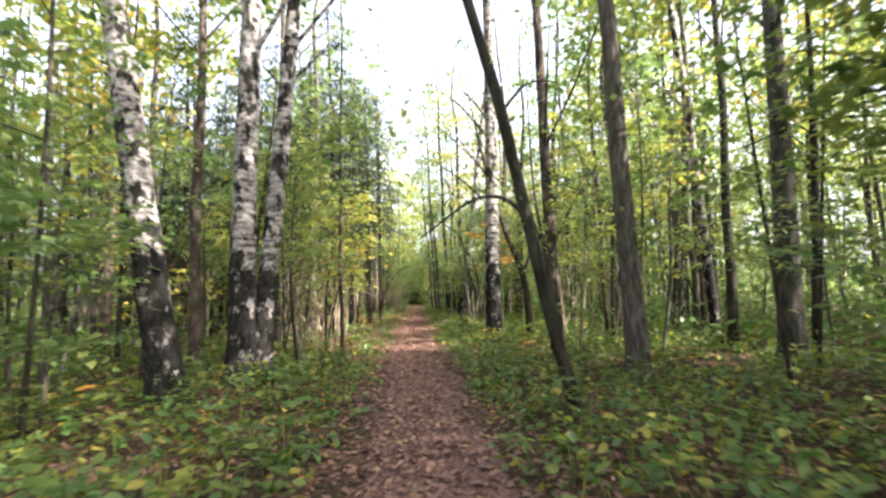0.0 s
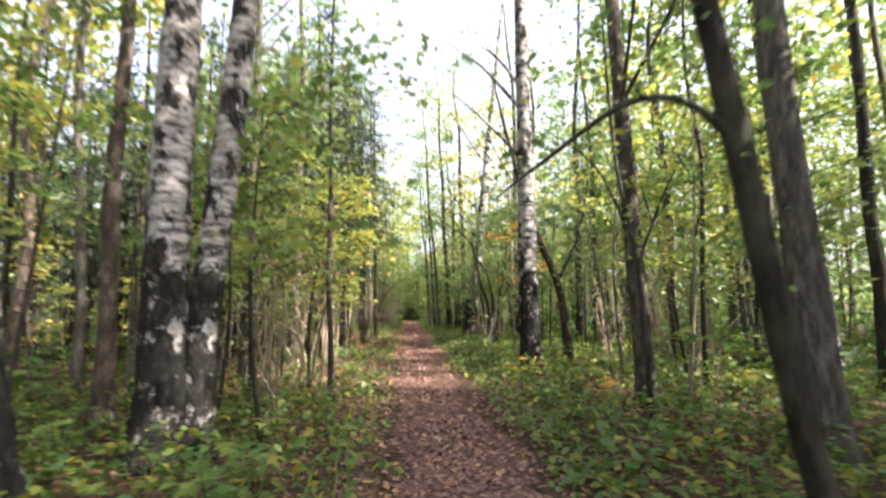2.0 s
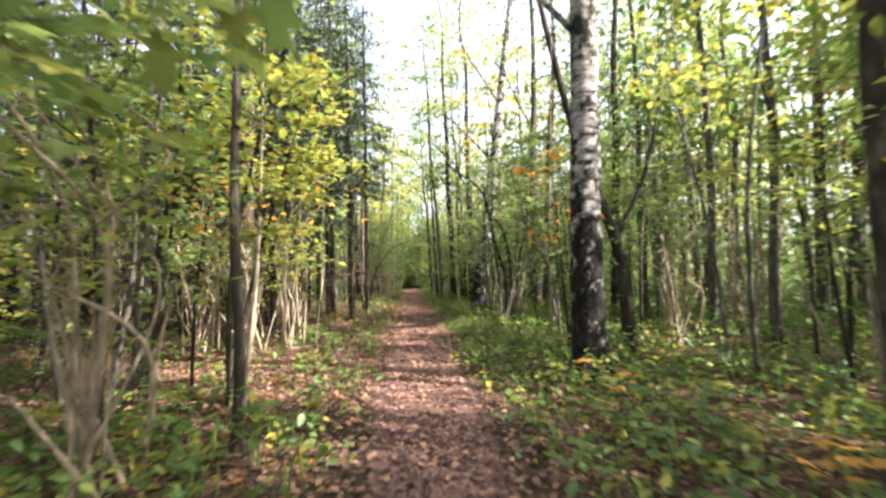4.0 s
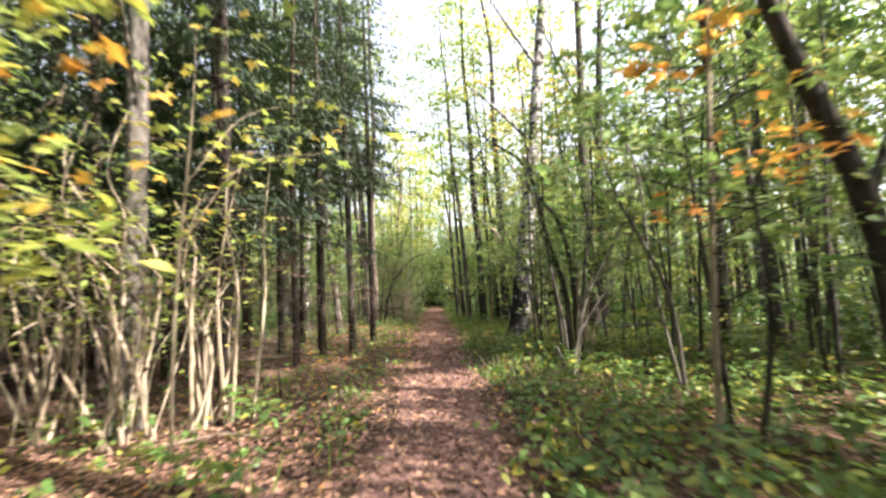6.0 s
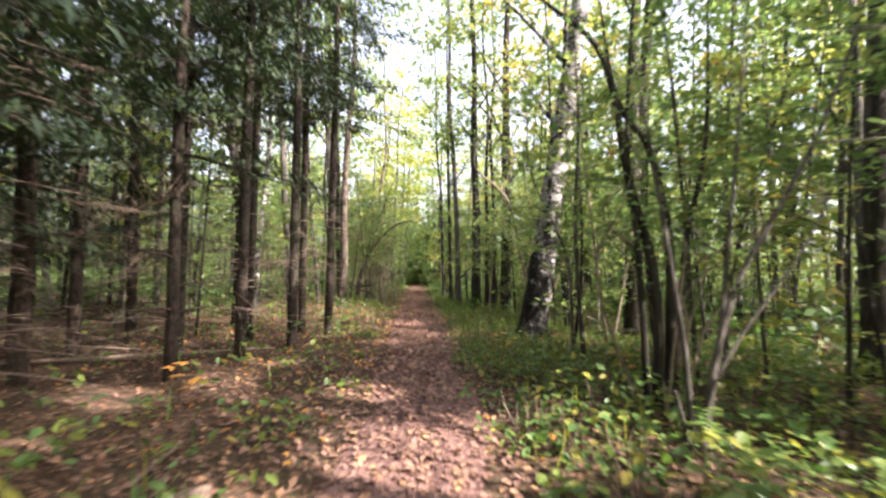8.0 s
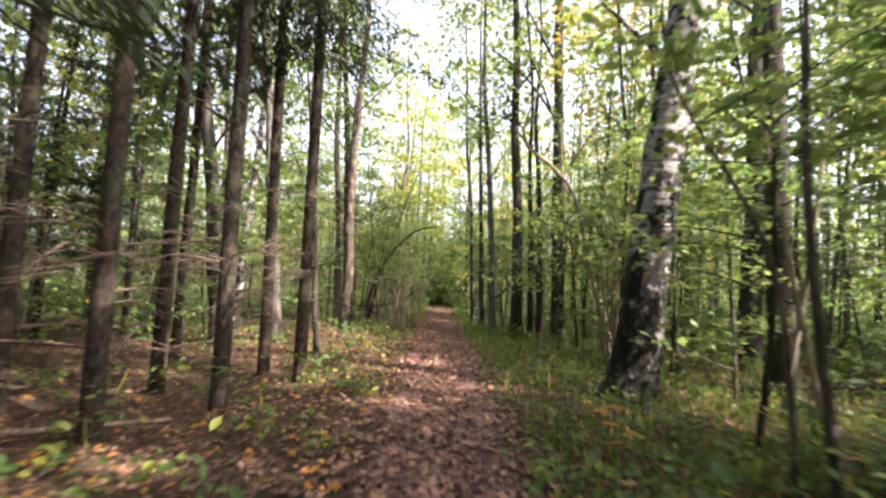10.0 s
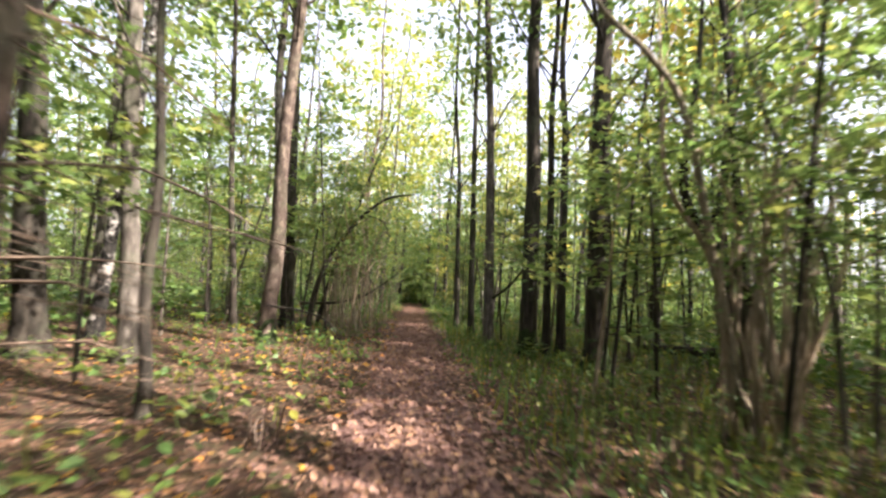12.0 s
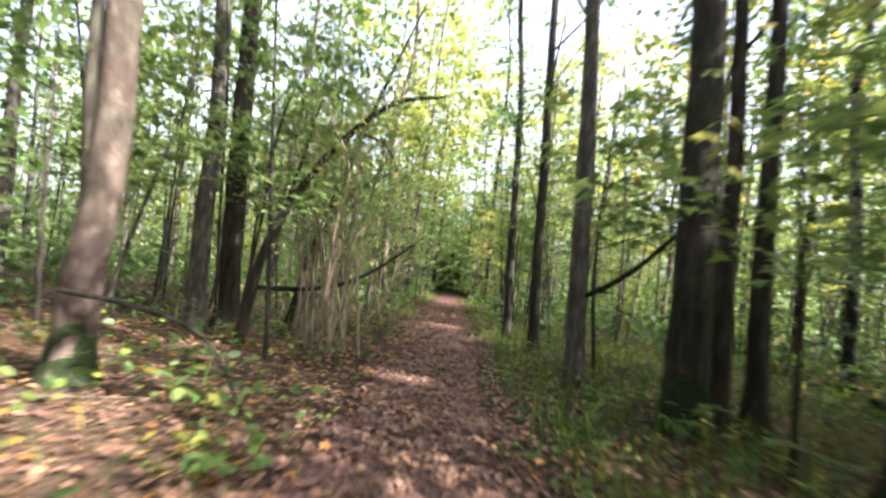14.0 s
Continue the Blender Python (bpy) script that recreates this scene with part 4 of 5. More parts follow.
# leafy understorey whose layered sprays lean in over the path; the sun falls through its gaps
def make_understorey(x, y, height, reach, seed, mat, per=84, low=1.9, size=0.11, stems=2, lean=0.0, bark_mat=None):
    rng = np.random.default_rng(seed)
    root = new("understorey_tree")
    z0 = float(ground_height(np.array(x), np.array(y))) - 0.02
    root.location = (x, y, z0)
    tagged(root, "many-stemmed young tree with flat layered sprays of leaves", "tree", "understorey trees")
    pos = []
    for i in range(stems):
        a = rng.uniform(0, 6.28)
        h = height * (1 - 0.18 * i) * rng.uniform(0.9, 1.05)
        ox, oy = 0.16 * math.cos(a), 0.16 * math.sin(a)
        ex, ey = lean * h + 0.22 * h * math.cos(a) * rng.uniform(0.4, 1), 0.22 * h * math.sin(a) * rng.uniform(0.4, 1)
        r = rng.uniform(0.018, 0.032)
        line = smooth_line([(ox, oy, -0.05, r * 1.2), (ox + ex * 0.2 + rng.normal(0, 0.07), oy + ey * 0.25, h * 0.35, r),
                            (ox + ex * 0.55 + rng.normal(0, 0.12), oy + ey * 0.6 + rng.normal(0, 0.12), h * 0.68, r * 0.65), (ox + ex, oy + ey, h, 0.004)], 5)
        part("stem", mesh_of("stem", *tube(line, 6, 0.04, rng), bark_mat or BARK_GREY, True), root)
        for j in range(6):
            z = low + (h - low) * (j + rng.random()) / 6
            bx, by = line[int(np.argmin(abs(line[:, 2] - z)))][:2]
            a = rng.uniform(0, 6.28)
            ln = reach * rng.uniform(0.55, 1.0) * (1.1 - 0.5 * z / h)
            rise = rng.uniform(-0.05, 0.4) * ln
            ca, sa = math.cos(a), math.sin(a)
            part("branch", mesh_of("branch", *tube(smooth_line([(bx, by, z, 0.009), (bx + ln * 0.5 * ca, by + ln * 0.5 * sa, z + rise * 0.75, 0.006), (bx + ln * ca, by + ln * sa, z + rise * 0.9, 0.002)], 3), 4), bark_mat or BARK_GREY, True), root)
            u = rng.uniform(0.15, 1.12, per)
            side = rng.normal(0, 0.26, per) * ln ** 0.5
            pos.append(np.stack([bx + ln * u * ca - side * sa, by + ln * u * sa + side * ca, z + rise * u + rng.normal(0, 0.045, per) - 0.15 * side ** 2], 1))
    pos = np.vstack(pos)
    w = pos + (x, y, z0)
    clear = (np.abs(w[:, 0] + 0.1) > np.where(w[:, 2] < 3.0, 0.9, 0.35)) & lets_sun_past(w)
    pos = pos[clear]
    part("leaves", leaves("leaves", pos, size * rng.uniform(0.6, 1.35, len(pos)), rng, mat, "oval", 0.34), root)
    placed.append((x, y, 0.3))


for k, (x, y, h, reach, kind, lean) in enumerate((
        (3.3, 17.6, 5.2, 1.9, 0, -0.10), (4.6, 17.0, 6.4, 2.0, 0, 0), (2.3, 22.6, 5.6, 1.9, 0, -0.14),
        (3.9, 22.0, 6.0, 2.0, 0, 0), (4.3, 19.6, 5.6, 2.1, 0, -0.06), (6.2, 19.4, 6.6, 2.2, 0, 0), 
        (7.6, 21.4, 6.4, 2.3, 0, 0), (7.2, 13.6, 6.2, 2.2, 0, 0), 
        (3.8, 28.2, 5.4, 1.8, 0, 0), (6.4, 32.6, 6.0, 2.1, 0, 0), (5.2, 35.0, 6.0, 2.1, 0, 0),
        (3.4, 36.6, 5.2, 1.8, 0, -0.05), (2.3, 39.4, 5.2, 1.7, 0, -0.1), (2.0, 47.0, 8.0, 2.0, 1, -0.05), (3.2, 45.0, 8.5, 2.2, 1, 0), (4.4, 42.0, 8.0, 2.3, 0, 0), (2.9, 41.2, 6.4, 1.9, 0, 0), (5.8, 40.0, 8.0, 2.3, 0, 0), (3.9, 49.0, 9.0, 2.3, 1, 0), (7.6, 37.4, 8.0, 2.3, 0, 0), (1.9, 43.6, 5.4, 1.6, 0, -0.1), (-2.0, 41.6, 5.4, 1.7, 0, 0.08), (-2.9, 36.4, 5.6, 1.9, 0, 0.08),
        (-4.6, 36.0, 5.4, 1.9, 0, 0), (-3.4, 40.0, 5.8, 2.0, 0, 0.06), (-6.2, 35.2, 5.4, 2.0, 0, 0), (-5.4, 39.0, 6.0, 2.1, 0, 0), (-7.4, 32.4, 5.6, 2.0, 0, 0),
        (-2.4, 12.6, 4.6, 1.6, 1, 0.06), (-3.4, 12.0, 5.4, 1.8, 0, 0), (-4.8, 11.4, 5.6, 1.9, 0, 0), (-6.0, 7.8, 5.6, 2.0, 0, 0),
        (-5.6, 5.6, 4.6, 1.8, 0, 0), (4.6, 9.2, 5.6, 1.7, 0, 0), (5.2, 12.8, 5.8, 1.9, 1, 0), (3.4, 12.0, 5.6, 1.6, 1, -0.05), (8.4, 9.6, 6.0, 2.1, 0, 0), (-5.0, 16.4, 4.6, 1.6, 1, 0))):
    make_understorey(x, y, h, reach, 800 + k, (GREEN, YELLOW)[kind], lean=lean, bark_mat=BARK_DARK if k % 3 == 1 else None)
# taller trees added on the right to block sun from the wood there
for k, (x, y, h, reach, low) in enumerate(((8.0, 30.0, 10.0, 2.4, 3.6), (8.8, 27.0, 10.0, 2.4, 3.6), (7.4, 33.8, 10.0, 2.4, 3.6), (9.6, 31.6, 10.5, 2.4, 4.0))):
    make_understorey(x, y, h, reach, 860 + k, GREEN, per=85, low=low, size=0.15, bark_mat=BARK_GREY)
make_bent("young_maple", "low young maple with large orange and yellow leaves",
          [[(-2.9, 13.2, -0.05, 0.022), (-2.85, 13.2, 1.2, 0.018), (-2.7, 13.2, 2.3, 0.011), (-2.6, 13.2, 3.1, 0.003)],
           [(-2.75, 13.2, 1.9, 0.010), (-2.2, 13.2, 2.4, 0.008), (-1.6, 13.25, 2.6, 0.005), (-1.1, 13.2, 2.6, 0.002)],
           [(-2.8, 13.2, 1.7, 0.009), (-2.3, 13.3, 2.2, 0.006), (-1.9, 13.4, 2.3, 0.002)]], BARK_DARK, 90, 333, mat=ORANGE, size=0.125, blade="maple", low=2.1)
make_bent("young_maple", "young maple holding a low spray of green leaves towards the path",
          [[(2.75, 33.3, -0.05, 0.025), (2.7, 33.3, 1.4, 0.02), (2.6, 33.3, 2.8, 0.012), (2.6, 33.3, 4.0, 0.003)],
           [(2.7, 33.3, 1.4, 0.011), (2.0, 33.0, 1.8, 0.008), (1.2, 32.8, 1.85, 0.002)],
           [(2.65, 33.3, 1.9, 0.010), (2.2, 32.6, 2.2, 0.007), (1.9, 32.0, 2.2, 0.002)]], BARK_DARK, 150, 334, mat=GREEN, size=0.16, blade="maple", low=1.5)


# maples: layered sprays of large lobed leaves beside and over the path
maples = [make_sapling(91, 4.2, GREEN, "maple", 13, 0.17, 26, 1.9, 1.7), make_sapling(93, 5.0, YELLOW, "maple", 13, 0.16, 26, 1.8, 2.2),
          make_sapling(95, 3.4, ORANGE, "maple", 8, 0.15, 16, 1.3, 1.9)]
for o, l in zip(maples, ("young maple with layered sprays of green leaves", "young maple with yellowing lobed leaves", "young maple turning orange")):
    tagged(o, l)
used = set()
for x, y, k, a in ((3.6, 3.0, 0, 0), (-4.0, 4.2, 0, 90), (-2.0, 8.7, 0, 30), (3.9, 3.9, 1, 0), (-3.0, 10.2, 0, 200), (-3.4, 13.1, 1, 10), (2.9, 16.2, 0, 60), (2.5, 15.2, 2, 0),
                   (2.6, 23.6, 0, 180), (3.0, 30.2, 0, 75), (3.1, 32.2, 0, 140), (4.2, 33.6, 0, 0), (-3.6, 29.8, 0, 0), (-5.2, 30.6, 0, 50),
                   (3.4, 22.3, 0, 10), (-4.6, 13.0, 1, 0), (2.2, 36.4, 0, 0), (-4.4, 35.0, 0, 120), (3.5, 27.0, 0, 250), (4.9, 12.2, 0, 0), (-3.3, 38.0, 0, 0)):
    m = pose(x, y, 0, 0, 0, a)
    if k in used:
        copy_thing(maples[k], m)
    else:
        used.add(k)
        maples[k].matrix_basis = m


def open_gaps():
    """Thins the crowns where the sun shines down through them."""
    bpy.context.view_layer.update()
    for ob in [o for o in scene.objects if o.type == "MESH" and o.name.split(".")[0] in ("crown", "leaves", "far_woods")]:
        blade = BLADE_OF[ob.data.name]
        m = len(BLADES[blade][0])
        co = np.empty(len(ob.data.vertices) * 3, np.float32)
        ob.data.vertices.foreach_get("co", co)
        V = co.reshape(-1, m, 3)
        w = np.array(ob.matrix_world)
        keep = lets_sun_past(V.mean(1) @ w[:3, :3].T + w[:3, 3])
        if 0 < keep.sum() < len(keep):
            ob.data = blade_mesh(ob.data.name, V[keep], blade, ob.data.materials[0])


def make_seedling(seed, mat, n, h):
    rng = np.random.default_rng(seed)
    root = new("maple_seedling")
    tagged(root, "small maple seedling with a few broad leaves", "seedling", "maple seedlings")
    part("stem", mesh_of("stem", *tube(smooth_line([(0, 0, -0.03, 0.005), (0.02, 0.01, h * 0.5, 0.004), (0.03, -0.02, h, 0.002)], 3), 5), BARK_DARK, True), root)
    a = rng.uniform(0, 6.28, n)
    r = rng.uniform(0.05, 0.22, n)
    p = np.stack([r * np.cos(a), r * np.sin(a), h * rng.uniform(0.55, 1.05, n)], 1)
    for k in range(n):
        ob = part("leaf", SINGLE[mat.name][k % 4], root)
        ob.matrix_basis = pose(*p[k], 0, 0, math.degrees(a[k]) + rng.normal(0, 25))
    return root


SINGLE = {m.name: [leaves("leaf", np.zeros((1, 3)), np.array([z]), np.random.default_rng(700 + k), m, "maple", 0.3, np.zeros(1))
                   for k, z in enumerate((0.11, 0.14, 0.17, 0.19))] for m in (HERB, YELLOW, ORANGE, GREEN)}
seedlings = [make_seedling(200, HERB, 9, 0.45), make_seedling(201, YELLOW, 8, 0.35), make_seedling(202, HERB, 11, 0.6), make_seedling(203, ORANGE, 6, 0.4),
             make_seedling(204, GREEN, 8, 0.3)]
srng = np.random.default_rng(21)
spots = [(1.75, 11.9, 1), (1.6, 12.3, 3), (1.45, 12.7, 1), (1.9, 11.5, 3), (-1.6, 14.2, 1), (-2.2, 17.6, 4), (-1.9, 17.0, 4), (-1.4, 3.2, 1), (-1.6, 6.2, 0), (-1.5, 5.9, 2)]
while len(spots) < 150:
    x, y = srng.uniform(0.9, 4.5) * srng.choice([-1, 1]), srng.uniform(0.8, 34)
    if x < 0 and 17 < y < 29 and srng.random() < 0.85 or y > 24 and srng.random() < 0.6:
        continue
    spots.append((x, y, int(srng.choice([0, 0, 0, 2, 2, 1, 1, 4, 4, 3]))))
used = set()
for x, y, k in spots:
    m = pose(x, y, float(ground_height(np.array(x), np.array(y))), 0, 0, srng.uniform(0, 360))
    if k in used:
        copy_thing(seedlings[k], m)
    else:
        used.add(k)
        seedlings[k].matrix_basis = m


# dead wood on the ground
def deadwood(kind, label, pts, mat, seed, twigs=0, reach=0.16):
    rng = np.random.default_rng(seed)
    line = smooth_line(pts, 6)
    root = new(kind, mesh_of(kind, *tube(line, 9, 0.06, rng), mat, True))
    tagged(root, label, "branch")
    for i in range(twigs):
        k = int(rng.integers(2, len(line) - 2))
        d = rng.normal(0, reach, 3)
        part("twig", mesh_of("twig", *tube([(*line[k, :3], line[k, 3] * 0.5), (line[k, 0] + d[0], line[k, 1] + d[1], line[k, 2] + abs(d[2]), 0.003)], 5), mat, True), root)
    return root


deadwood("log", "short pale broken log on the leaf litter", [(-1.52, 18.22, 0.05, 0.05), (-1.36, 18.45, 0.06, 0.055), (-1.2, 18.68, 0.05, 0.045)], DEAD, 401, 2)
deadwood("fallen_pole", "long pale fallen pole under the spruces", [(-5.6, 22.4, 0.06, 0.03), (-3.75, 23.05, 0.09, 0.035), (-2.3, 23.95, 0.06, 0.02)], DEAD, 402, 4)
deadwood("fallen_pole", "thin fallen pole propped under the spruces", [(-8.4, 27.1, 0.25, 0.03), (-7.4, 28.0, 0.4, 0.03), (-6.5, 29.1, 0.5, 0.02)], DEAD, 403, 3)
deadwood("fallen_branch", "bare fallen branch on the leaf litter", [(-1.4, 25.55, 0.03, 0.014), (-1.36, 26.1, 0.08, 0.012), (-1.33, 26.65, 0.03, 0.006)], DEAD, 404, 3)
deadwood("fallen_branch", "bare fallen branch on the leaf litter", [(-1.72, 18.8, 0.03, 0.016), (-1.7, 19.2, 0.07, 0.013), (-1.73, 19.6, 0.03, 0.006)], DEAD, 405, 3)
deadwood("fallen_branch", "dark bough hung up beside a tree foot", [(-2.6, 33.0, 0.74, 0.02), (-2.0, 33.0, 0.68, 0.018), (-1.5, 33.0, 0.5, 0.013), (-1.2, 33.05, 0.02, 0.008)], BARK_DARK, 406, 4)
deadwood("fallen_branch", "thin stick lying in the litter", [(-2.9, 32.75, 0.03, 0.012), (-2.3, 32.95, 0.04, 0.011), (-1.9, 33.15, 0.03, 0.006)], DEAD, 407, 2)
deadwood("fallen_branch", "pale broken sticks beside the path", [(-2.7, 16.4, 0.03, 0.02), (-2.2, 16.5, 0.08, 0.018), (-1.7, 16.45, 0.04, 0.01)], DEAD, 408, 4)
deadwood("broken_stem", "thin dead stem stuck upright in the ground", [(-1.9, 17.4, -0.05, 0.015), (-1.88, 17.42, 0.3, 0.013), (-1.9, 17.4, 0.62, 0.01)], BARK_DARK, 410)
deadwood("fallen_log", "dark fallen log deep in the wood", [(5.6, 36.0, 0.14, 0.13), (7.4, 35.6, 0.16, 0.12), (9.5, 35.4, 0.14, 0.1)], BARK_DARK, 411, 3)
deadwood("fallen_log", "dark fallen log among the undergrowth", [(4.2, 26.4, 0.08, 0.05), (5.6, 26.8, 0.1, 0.05), (7.2, 27.0, 0.1, 0.04)], BARK_DARK, 412, 3)


deadwood("hung_branch", "dead spruce branch with dry brown twigs caught on a trunk",
         [(-2.78, 21.5, 2.25, 0.022), (-3.0, 21.35, 2.1, 0.018), (-3.4, 21.1, 1.85, 0.012), (-3.8, 20.9, 1.5, 0.004)], DEAD, 413, 70, 0.28)


deadwood("hung_branch", "dark dead bough caught between two trunks",
         [(1.8, 35.7, 1.12, 0.032), (1.95, 35.3, 1.28, 0.03), (2.08, 34.8, 1.5, 0.026), (2.2, 34.2, 1.82, 0.02)], BARK_DARK, 414, 8)


STALKS = [leaves("stalk", np.zeros((1, 3)), np.array([ln]), np.random.default_rng(500 + k), DEAD, "grass", 0.3, None, np.array([pt]))
          for k, (ln, pt) in enumerate(((0.2, 1.3), (0.28, 1.1), (0.36, 1.45), (0.4, 0.95), (0.24, 0.8), (0.33, 1.2)))]


def dry_tuft(x, y, seed):
    rng = np.random.default_rng(seed)
    root = new("dry_grass_tuft")
    root.location = (x, y, 0)
    tagged(root, "tuft of dry pale stalks in the litter", "grass tuft", "dry tufts")
    for i in range(20):
        ob = part("stalk", STALKS[i % 6], root)
        ob.matrix_basis = pose(rng.normal(0, 0.09), rng.normal(0, 0.09), 0, 0, 0, rng.uniform(0, 360))


for k, (x, y) in enumerate(((1.82, 27.6), (1.2, 19.4), (1.05, 19.9), (1.5, 19.0), (1.7, 20.2), (-1.15, 22.4), (0.95, 22.0), (1.86, 27.9), (-1.1, 27.9), (1.3, 18.2), (1.9, 18.6), (2.2, 17.9))):
    dry_tuft(x, y, 420 + k)


# ---- undergrowth and litter ----
def herb_density(x, y):
    a = np.abs(x)
    d = np.clip((a - 0.62) / 0.38, 0, 1)
    left = x < 0
    mid = (y > 16.5) & (y < 29)
    d = np.where(left & mid, d * np.where(a < 1.8, 0.3, 0.12), d)
    d = np.where(left & (y >= 29), d * 0.24, d)
    d = np.where(left & (y > 11.5) & (y <= 16.5), d * 0.3, d)
    d = np.where(~left & (y > 24), d * 0.75, d)
    return d


def make_herbs():
    rng = np.random.default_rng(11)
    n = 13000
    x = rng.normal(0, 6.5, n * 2)
    y = rng.uniform(-4, 60, n * 2)
    keep = rng.random(n * 2) < herb_density(x, y)
    x, y = x[keep][:n], y[keep][:n]
    pos, size = [], []
    for i in range(len(x)):
        near = abs(x[i]) < 6
        m = int(rng.integers(5, 12)) if near else 5
        h = rng.uniform(0.08, 0.5) * (0.55 if abs(x[i]) < 1.3 else 1)
        q = rng.normal(0, 0.13, (m, 3))
        q[:, 2] = h * rng.uniform(0.35, 1, m)
        pos.append(q + (x[i], y[i], 0))
        low = x[i] > 0 and y[i] > 23.5
        if low:
            pos[-1][:, 2] *= 0.6
        size.append(rng.uniform(0.05, 0.13, m) * (0.72 if low and near else 1 if near else 1.5))
    pos = np.vstack(pos)
    pos[:, 2] += ground_height(pos[:, 0], pos[:, 1])
    ob = new("undergrowth", leaves("undergrowth", pos, np.concatenate(size), rng, HERB, "oval", 0.4))
    tagged(ob, "low green and yellowing leafy undergrowth on the forest floor", "undergrowth", kind="stuff")
    n = 26000
    x, y = rng.normal(0, 4.0, n * 2), rng.uniform(-3, 55, n * 2)
    share = np.where((x > 0) & (y > 22) & (y < 40), 1.0, 0.22)
    keep = (rng.random(n * 2) < herb_density(x, y) * share) & (np.abs(x) > 0.8)
    x, y = x[keep][:n], y[keep][:n]
    p = np.stack([x, y, ground_height(x, y)], 1)
    ob = new("grass", leaves("grass", p, rng.uniform(0.12, 0.38, len(p)), rng, HERB, "grass", 0.3, None, rng.normal(1.1, 0.25, len(p))))
    tagged(ob, "thin blades of grass among the undergrowth", "grass", kind="stuff")


def make_litter():
    rng = np.random.default_rng(12)
    n = 42000
    x = rng.normal(0, 3.2, n)
    y = rng.uniform(-3, 58, n)
    on = np.abs(x) < 0.6
    keep = ~on | (rng.random(n) < 0.75)
    x, y = x[keep], y[keep]
    x = np.append(x, -rng.uniform(0.7, 4.5, 5000))
    y = np.append(y, rng.uniform(12, 17.5, 5000))
    p = np.stack([x, y, ground_height(x, y) + rng.uniform(0.012, 0.03, len(x))], 1)
    ob = new("leaf_litter", leaves("leaf_litter", p, rng.uniform(0.04, 0.10, len(p)), rng, LITTER, "diamond", 0.22))
    tagged(ob, "brown and orange fallen leaves scattered on the ground", "fallen leaves", kind="stuff")
    n = 17000
    x, y = rng.normal(0.03, 0.4, n), np.where(np.arange(n) < 12000, rng.uniform(1, 48, n), rng.uniform(21, 38, n))
    p = np.stack([x, y, np.full(n, 0.012) + rng.uniform(0.0, 0.02, n)], 1)
    ob = new("path_leaves", leaves("path_leaves", p, rng.uniform(0.035, 0.085, n), rng, LITTER, "oval", 0.3))
    tagged(ob, "reddish-brown fallen leaves lying on the path", "fallen leaves", kind="stuff")
    n = 5200
    x, y = rng.normal(0, 2.6, n), rng.uniform(1, 40, n)
    keep = (x < -0.5) & (y > 22) | (np.abs(x) > 0.7) & (rng.random(n) < 0.35)
    x, y = x[keep], y[keep]
    p = np.stack([x, y, ground_height(x, y) + rng.uniform(0.015, 0.05, len(x))], 1)
    ob = new("bright_litter", leaves("bright_litter", p, rng.uniform(0.04, 0.09, len(x)), rng, ORANGE, "maple", 0.3))
    tagged(ob, "yellow and orange maple leaves fallen on the ground", "fallen leaves", kind="stuff")


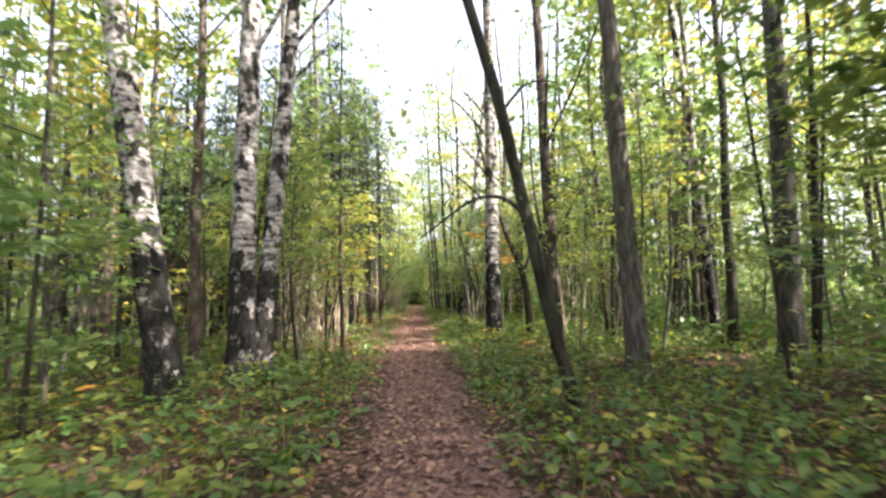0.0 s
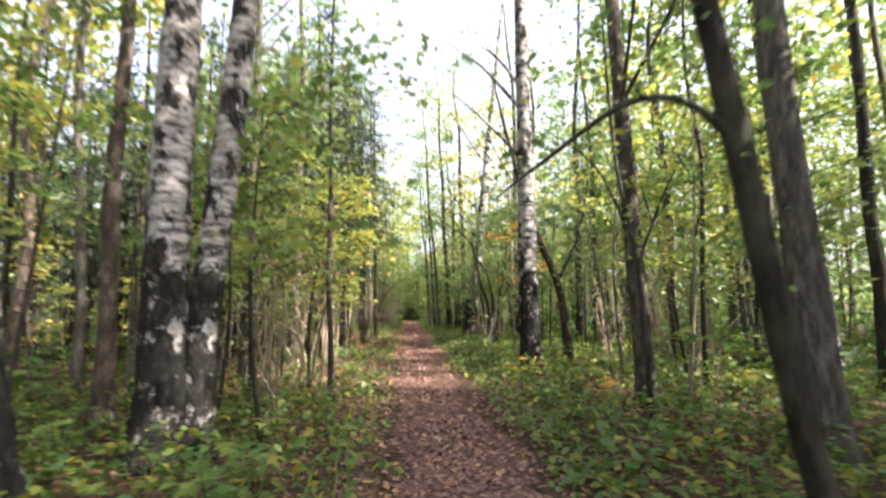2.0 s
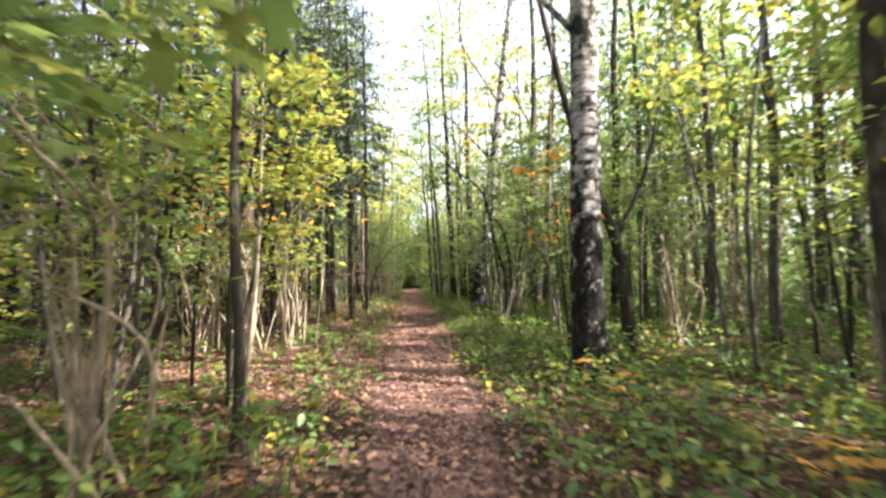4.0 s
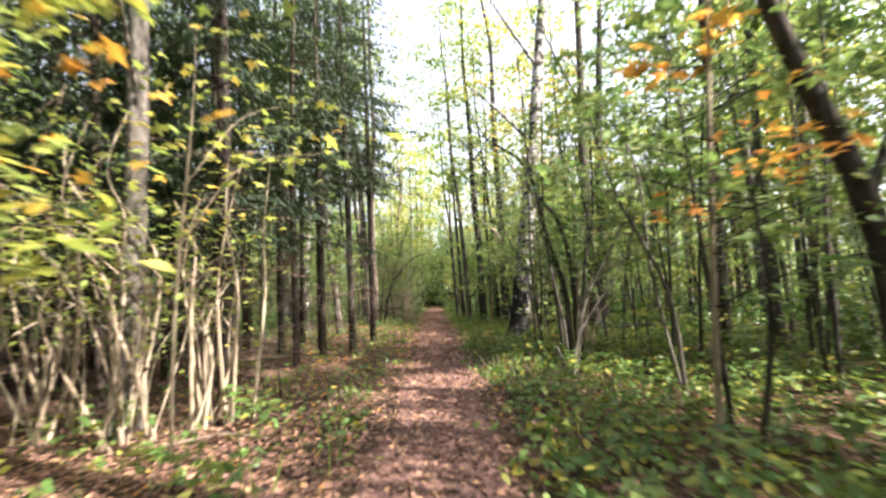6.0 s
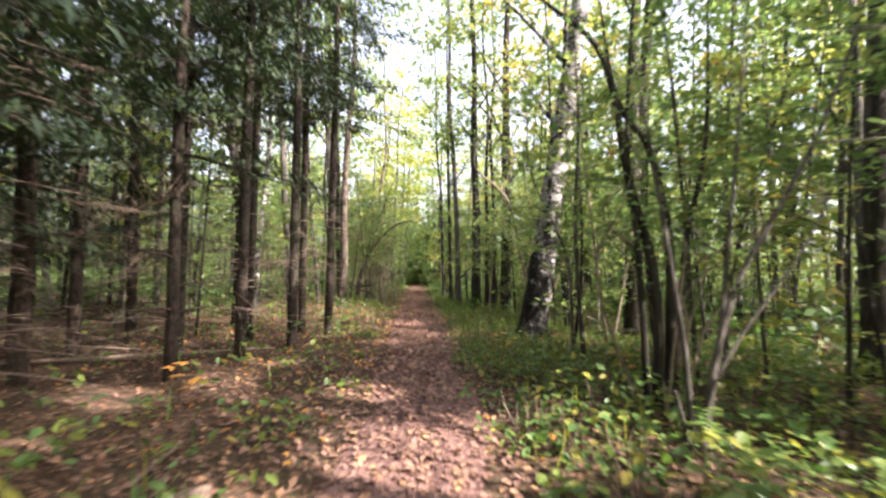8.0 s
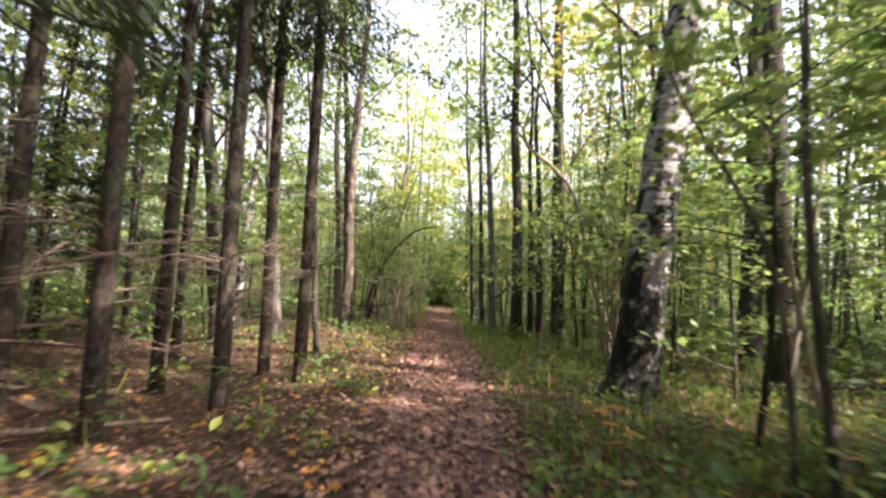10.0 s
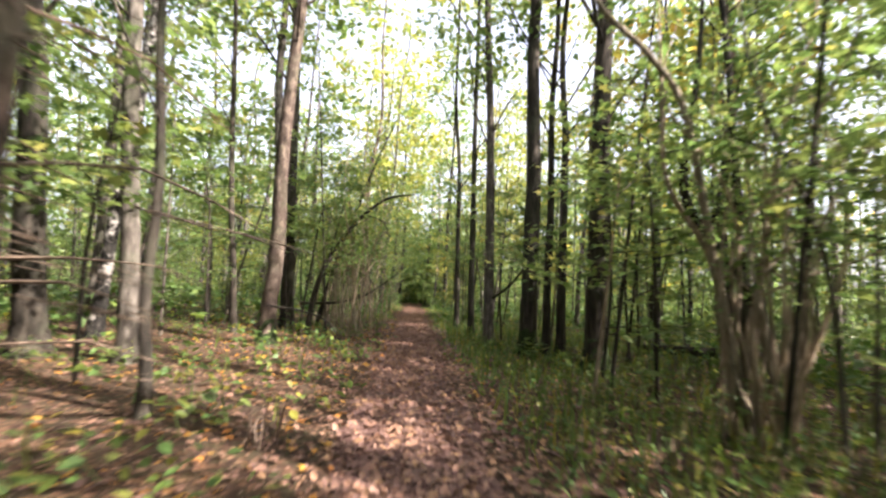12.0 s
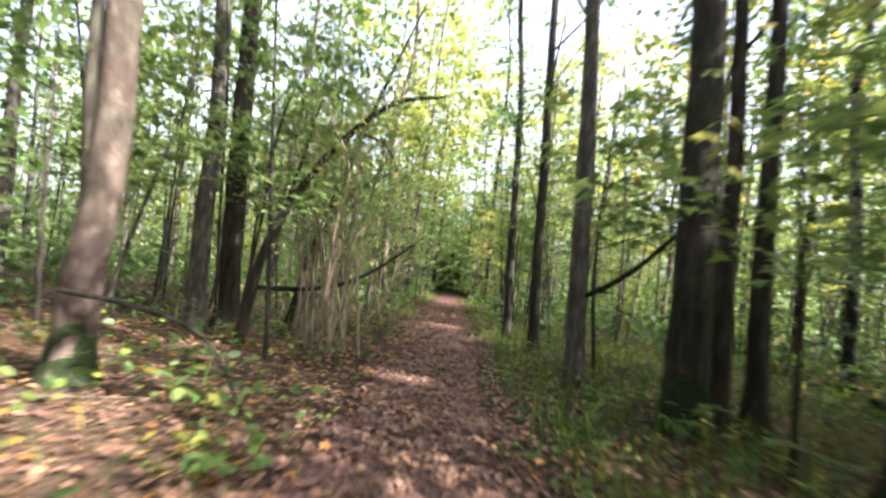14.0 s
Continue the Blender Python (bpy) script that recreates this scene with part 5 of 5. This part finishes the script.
def make_far_woods():
    """The deep wood beyond the trees that can be told apart."""
    rng = np.random.default_rng(13)
    n = 120000
    c = 3600
    cx, cy = rng.uniform(-46, 46, c), rng.uniform(-26, 115, c)
    ok = ((np.abs(cx) > 11) | (cy > 60) | (cy < -14)) & ~((cx < 0) & (cx > -14.5) & (cy > 16) & (cy < 30)) & ~((np.abs(cx) < 1.6) & (cy < 72))
    cx, cy = cx[ok], cy[ok]
    top = np.where((np.abs(cx) < 5) & (cy > 0), 7.0, 13.0)
    cz = np.where(rng.random(len(cx)) < 0.62, 5 * rng.random(len(cx)), top * (0.5 + 0.5 * rng.random(len(cx))))
    k = rng.integers(0, len(cx), n)
    pos = np.stack([cx[k], cy[k], cz[k]], 1) + rng.normal(size=(n, 3)) * np.array([1.3, 1.3, 0.6])
    m = 26000                                   # the wood closes behind the path's far end
    c = 420
    ex, ey, ez = rng.uniform(-7, 7, c), rng.uniform(60, 84, c), 7.0 * rng.random(c)
    ok = (np.abs(ex) > 1.5) | (ey > 68)
    ex, ey, ez = ex[ok], ey[ok], ez[ok]
    k = rng.integers(0, len(ex), m)
    pos = np.vstack([pos, np.stack([ex[k], ey[k], ez[k]], 1) + rng.normal(size=(m, 3)) * np.array([0.8, 0.8, 0.5])])
    n += m
    pos[:, 2] = np.abs(pos[:, 2])
    ob = new("far_woods", leaves("far_woods", pos, rng.uniform(0.12, 0.26, n) * (1 + np.clip(np.abs(pos[:, 0]) / 18, 0, 1.4) + (pos[:, 1] > 60)), rng, GREEN, "diamond", 0.6))
    tagged(ob, "deep green wood in the distance", "woods", kind="stuff")
    stems = []
    while len(stems) < 300:
        x, y = rng.uniform(-40, 40), rng.uniform(-12, 95)
        if abs(x) < 9 and y < 48 or abs(x) < 2.0:
            continue
        h, r = rng.uniform(6, 15), rng.uniform(0.03, 0.13)
        lx, ly = rng.normal(0, 0.5, 2)
        stems.append(tube([(x, y, -0.1, r * 1.2), (x + lx * 0.4, y + ly * 0.4, h * 0.45, r), (x + lx, y + ly, h, r * 0.3)], 6))
    ob = new("far_trunks", mesh_of("far_trunks", *joined(stems), BARK_GREY, True))
    tagged(ob, "slender grey-brown trunks deep in the wood", "tree trunks", kind="stuff")
    n = 60000
    x, y = rng.uniform(-26, 26, n), rng.uniform(-6, 92, n)
    keep = (np.abs(x) > 1.0) & ~((x < -0.5) & (x > -14) & (y > 17) & (y < 29)) & ((np.abs(x) > 6) | (y > 40))
    x, y = x[keep], y[keep]
    p = np.stack([x, y, ground_height(x, y) + rng.uniform(0.05, 0.7, len(x))], 1)
    ob = new("distant_undergrowth", leaves("distant_undergrowth", p, rng.uniform(0.12, 0.30, len(x)), rng, HERB, "diamond", 0.5))
    tagged(ob, "green undergrowth deeper in the wood", "undergrowth", kind="stuff")


make_herbs()
make_litter()
make_far_woods()
open_gaps()
